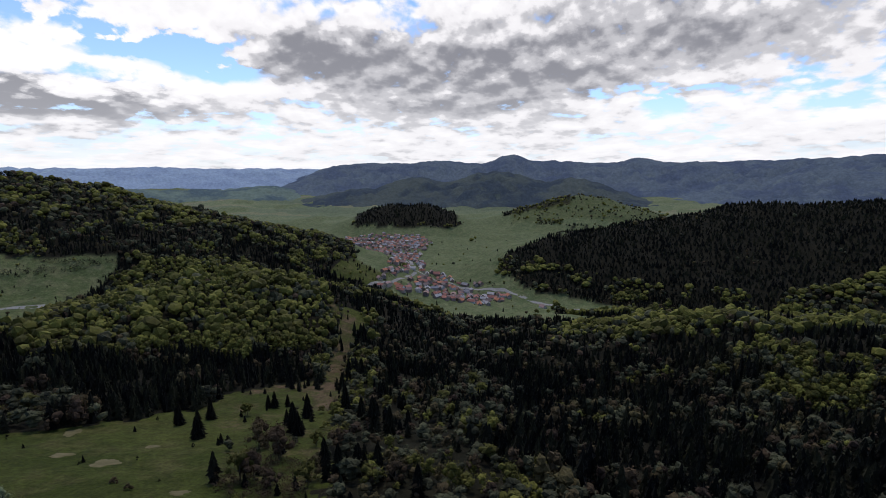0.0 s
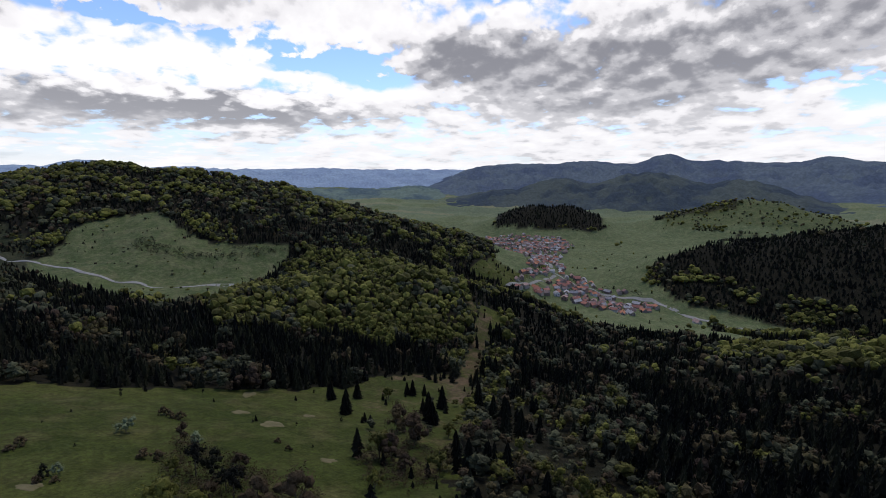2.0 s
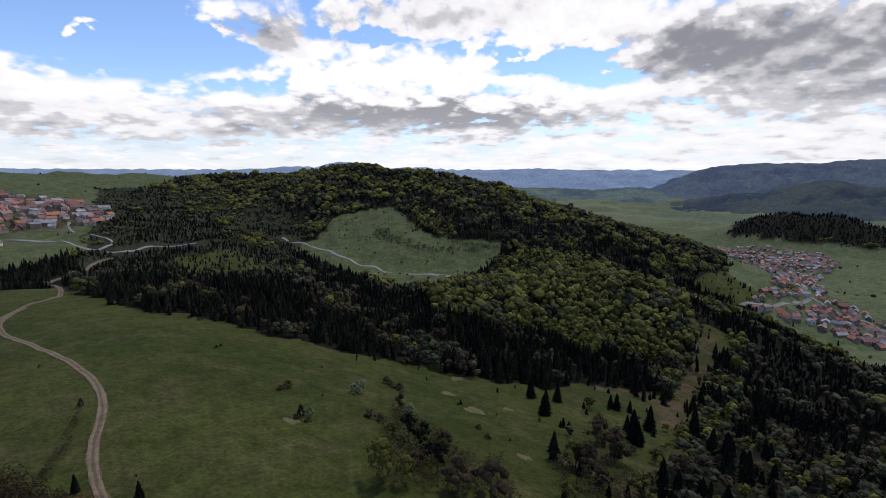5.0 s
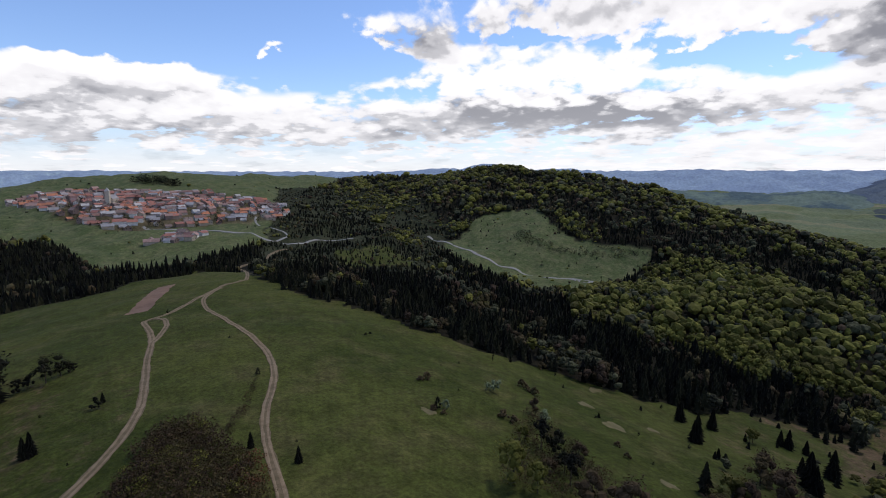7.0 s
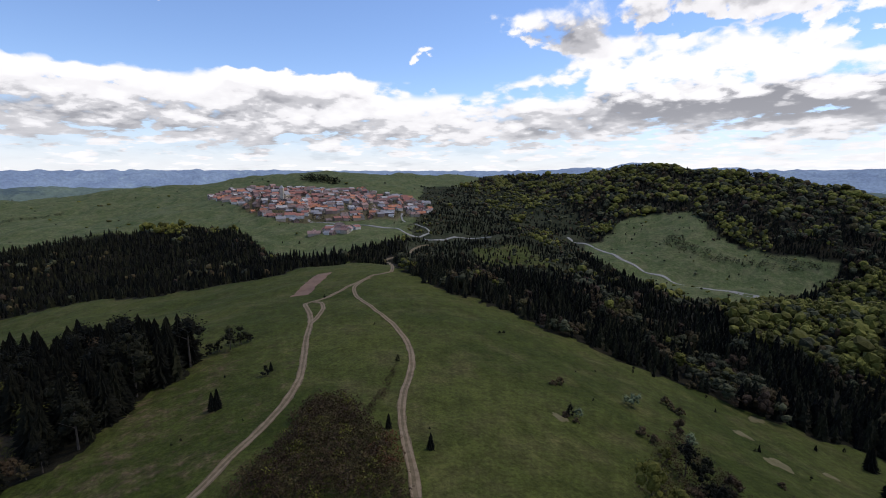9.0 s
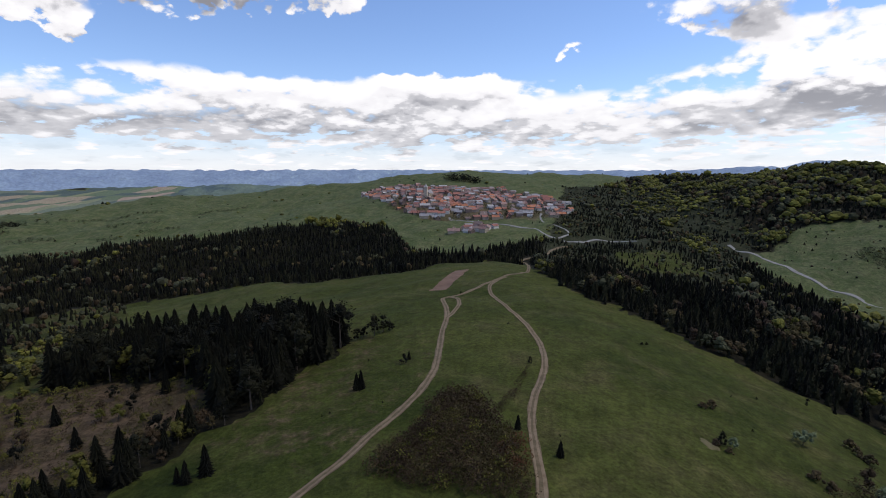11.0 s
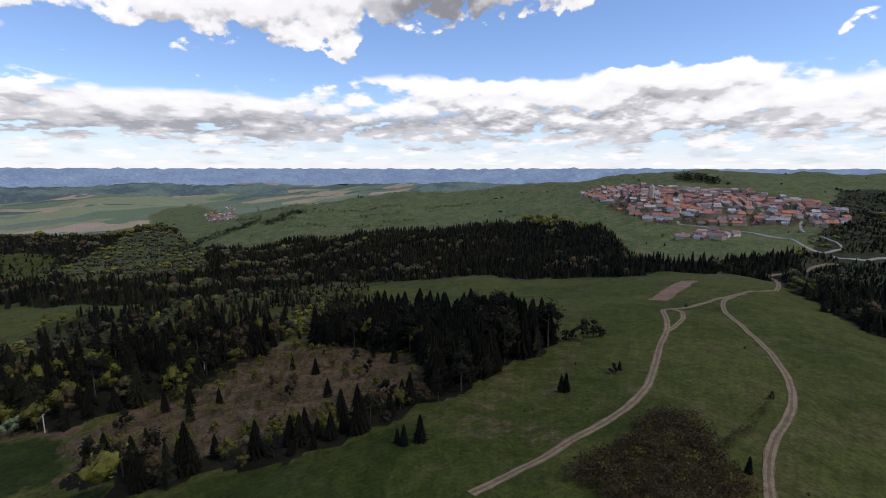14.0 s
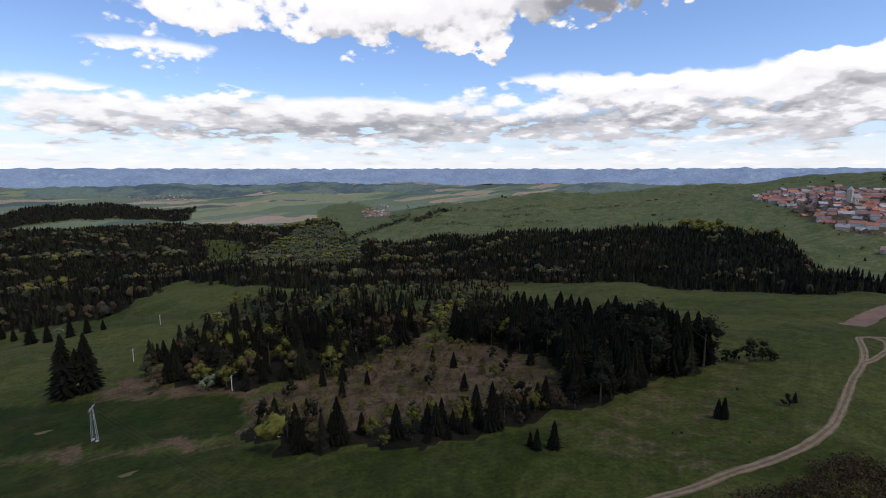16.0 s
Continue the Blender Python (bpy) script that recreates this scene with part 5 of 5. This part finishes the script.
def settlement(poly, step, group, label, seed, limit, axis, crowd="crowded far houses of the valley town"):
    """Houses along lanes: a grid with gaps, turned with the slope, no two closer than a yard."""
    rng = np.random.RandomState(seed)
    p = np.array(poly)
    (x0, y0), (x1, y1) = p.min(0), p.max(0)
    gx, gy = np.meshgrid(np.arange(x0, x1, step), np.arange(y0, y1, step))
    gx, gy = gx.ravel() + (rng.rand(gx.size) - 0.5) * step * 0.7, gy.ravel() + (rng.rand(gx.size) - 0.5) * step * 0.7
    k = inside(gx, gy, poly) & (rng.rand(gx.size) < 0.86)
    for road, gap in GAPS:
        k &= line_dist(gx, gy, road) > min(gap, 5) + 6
    gx, gy = gx[k], gy[k]
    order = np.argsort(np.hypot(gx, gy))
    walls, roofs = [], []
    for n_, i in enumerate(order):
        kind = rng.randint(len(KINDS_OF_HOUSE))
        turn = axis + 40 * float(wobble(np.array(gx[i]), np.array(gy[i]), 220, 7)) + rng.choice([0, 0, 90]) + rng.randn() * 5
        if n_ < limit:
            house(gx[i], gy[i], turn, kind, label, group)
            continue
        w, l, h, r = KINDS_OF_HOUSE[kind]
        m = np.array(pose(gx[i], gy[i], float(height(gx[i:i + 1], gy[i:i + 1])[0]), 0, 0, turn))
        for bag, (v, f) in zip((walls, roofs), gabled(w, l, h, r)):
            bag.append((v @ m[:3, :3].T + m[:3, 3], f))
    if walls:
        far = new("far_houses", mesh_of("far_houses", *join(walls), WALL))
        tagged(far, crowd, "houses", kind="stuff")
        tagged(new("far_roofs", mesh_of("far_roofs", *join(roofs), ROOF)), "red and grey roofs of " + crowd, "roofs", kind="stuff")


VILLAGE = [(-1149, -189), (-1180, -153), (-1238, -73), (-1143, 40), (-1123, 113), (-1082, 208), (-890, 241), (-794, 195), (-801, 107), (-771, 59), (-778, -0), (-785, -41), (-910, -93)]
settlement(VILLAGE, 14.5, "houses of the hill village", "plastered village house with a weathered red tile roof", 21, 200, 20)
LOW_ROW = [(-716, 11), (-722, 55), (-708, 86), (-675, 59), (-683, 21)]
settlement(LOW_ROW, 10.5, "barns below the hill village", "grey-brown barn on the slope below the village", 22, 20, 80)
TOWN = [(-119, 776), (-105, 941), (-126, 1061), (-342, 1659), (-385, 1914), (-264, 1924), (-91, 1912), (-40, 1774), (-76, 1415), (-39, 1054), (16, 1029), (93, 966), (136, 882), (67, 823), (8, 809), (-48, 826)]
settlement(TOWN, 15.5, "houses of the valley town", "plastered town house with a red tile roof", 23, 80, 0)
ROADSIDE = [(151, 883), (188, 870), (191, 776), (170, 782)]
settlement(ROADSIDE, 24, "houses of the valley town", "plastered roadside house with a red roof", 24, 10, 30)

PLAIN_TOWN = [(-769, -3454), (-1064, -3455), (-1307, -3214), (-1190, -2930), (-841, -3197)]
settlement(PLAIN_TOWN, 45, "", "", 25, 0, 0, "pale far houses of the town on the plain")
PLAIN_EDGE = [(-1666, -2042), (-1861, -2033), (-949, -1037), (-947, -1135)]
settlement(PLAIN_EDGE, 30, "", "", 26, 0, 0, "pale far houses behind the green hill")
thicket("village_trees", "green garden trees among the village houses", VILLAGE, 21, 3, 7, MIXED, 111, 40)
thicket("village_spruces", "dark garden trees among the village houses", VILLAGE, 26, 4, 9, SPRUCE, 112, 40)
thicket("town_trees", "garden trees among the town houses", TOWN, 24, 4, 8, MIXED, 113, 24)


PLASTER = plain("aged_plaster", (0.42, 0.35, 0.27), (0.54, 0.46, 0.37), 0.6)


def church(x, y, turn):
    z = float(height(np.array(x), np.array(y)))
    ob = new("church", None)
    ob.matrix_basis = pose(x, y, z, 0, 0, turn)
    wall, roof = gabled(11, 24, 8, 6)
    nave = part("nave", mesh_of("nave", *wall, PLASTER), ob)
    part("roof", mesh_of("roof", *roof, ROOF), ob)
    tower = part("tower", mesh_of("tower", *slab(-3.2, -18, -2, 3.2, -12, 20), PLASTER), ob, "pale square bell tower")
    v = np.array([(-3.6, -18.4, 20), (3.6, -18.4, 20), (3.6, -11.6, 20), (-3.6, -11.6, 20), (0, -15, 26)], float)
    part("spire", mesh_of("spire", v, [(0, 1, 4), (1, 2, 4), (2, 3, 4), (3, 0, 4), (0, 3, 2), (0, 2, 1)], ROOF), tower)
    win = mesh_of("window", *slab(-0.06, -0.9, 0, 0.06, 0.9, 3.5), GLASS)
    for k in range(4):
        for side in (-1, 1):
            q = part("window", win, nave)
            q.matrix_basis = pose(side * 5.52, -8 + 5 * k, 2.5)
    tagged(ob, "pale village church with a square bell tower", "church")


church(-963.0, -23.4, 70)
GROVE = [(-1308, 5), (-1288, 53), (-1275, 101), (-1241, 98), (-1277, 25)]
thicket("hilltop_grove", "dark spruce grove on the hilltop", GROVE, 8, 12, 17, SPRUCE, 98, 50)


# ---- power line ----
def lattice_mast(x, y, h, turn):
    z = float(height(np.array(x), np.array(y)))
    ob = new("power_mast", None)
    ob.matrix_basis = pose(x, y, z, 0, 0, turn)
    a, b = 0.75, 0.32
    foot = [(-a, -a), (a, -a), (a, a), (-a, a)]
    for fx, fy in foot:
        part("leg", mesh_of("leg", *pole((fx, fy, -0.3), (fx * b / a, fy * b / a, h), 0.09, 0.07, 4), STEEL), ob)
    n = 7
    for k in range(n):
        s0, s1 = a + (b - a) * k / n, a + (b - a) * (k + 1) / n
        z0, z1 = h * k / n, h * (k + 1) / n
        for (p0, p1) in (((-s0, -s0), (s1, -s1)), ((s0, -s0), (s1, s1)), ((s0, s0), (-s1, s1)), ((-s0, s0), (-s1, -s1))):
            part("brace", mesh_of("brace", *pole((*p0, z0), (*p1, z1), 0.045, 0.045, 4), STEEL), ob)
    part("crossarm", mesh_of("crossarm", *slab(-2.4, -0.15, h - 0.2, 2.4, 0.15, h + 0.12), STEEL), ob)
    for q in (-2.1, 0, 2.1):
        part("insulator", mesh_of("insulator", *pole((q, 0, h + 0.1), (q, 0, h + 0.7), 0.09, 0.12, 6), GLASS), ob)
    for fx, fy in ((-a, -a), (a, a)):
        part("footing", mesh_of("footing", *slab(fx - 0.4, fy - 0.4, -0.6, fx + 0.4, fy + 0.4, 0.25), CONCRETE), ob)
    return tagged(ob, "grey lattice power mast standing in the meadow", "power mast")


def wood_pole(x, y, h, turn, mat, label):
    z = float(height(np.array(x), np.array(y)))
    ob = new("power_pole", None)
    ob.matrix_basis = pose(x, y, z, 0, 0, turn)
    part("post", mesh_of("post", *pole((0, 0, -0.3), (0, 0, h), 0.2, 0.14, 8), mat), ob)
    part("crossarm", mesh_of("crossarm", *slab(-1.2, -0.1, h - 0.5, 1.2, 0.1, h - 0.3), STEEL), ob)
    for q in (-1, 0, 1):
        part("insulator", mesh_of("insulator", *pole((q, 0, h - 0.3), (q, 0, h + 0.15), 0.07, 0.1, 6), GLASS), ob)
    return tagged(ob, label, "power pole", "poles of the power line")


MAST = (-33.4, -169.6)
POLES = [(-78.7, -176.1), (-139.1, -177.3), (-68.0, -252.5), (-102.0, -319.1)]
lattice_mast(*MAST, 10.5, 60)
for q_, (px_, py_) in enumerate(POLES):
    wood_pole(px_, py_, 6.2, 40, CONCRETE, "weathered pale power pole at the wood's edge")


def wire(a, b, sag):
    pts = [(a[0] + (b[0] - a[0]) * k / 12, a[1] + (b[1] - a[1]) * k / 12, a[2] + (b[2] - a[2]) * k / 12 - sag * math.sin(math.pi * k / 12)) for k in range(13)]
    tagged(new("power_cable", mesh_of("power_cable", *join([pole(p, q, 0.022, 0.022, 4) for p, q in zip(pts, pts[1:])]), BARK)), "thin dark cable of the power line", "cable", "cables of the power line")


def z_at(x, y, h):
    return float(height(np.array(float(x)), np.array(float(y)))) + h


NEXT = (-37.4, -110.8)
for off in (-2.1, 0.0, 2.1):
    ca, sa = math.cos(radians(60)), math.sin(radians(60))
    top = (MAST[0] + off * ca, MAST[1] + off * sa, z_at(*MAST, 11.1))
    far = (NEXT[0] + (NEXT[0] - MAST[0]) * 1.2 + off * ca, NEXT[1] + (NEXT[1] - MAST[1]) * 1.2 + off * sa)
    wire(top, (*far, z_at(*far, 9.0)), 1.6)
    wire(top, (POLES[2][0] + off * 0.45, POLES[2][1], z_at(*POLES[2], 6.3)), 0.8)
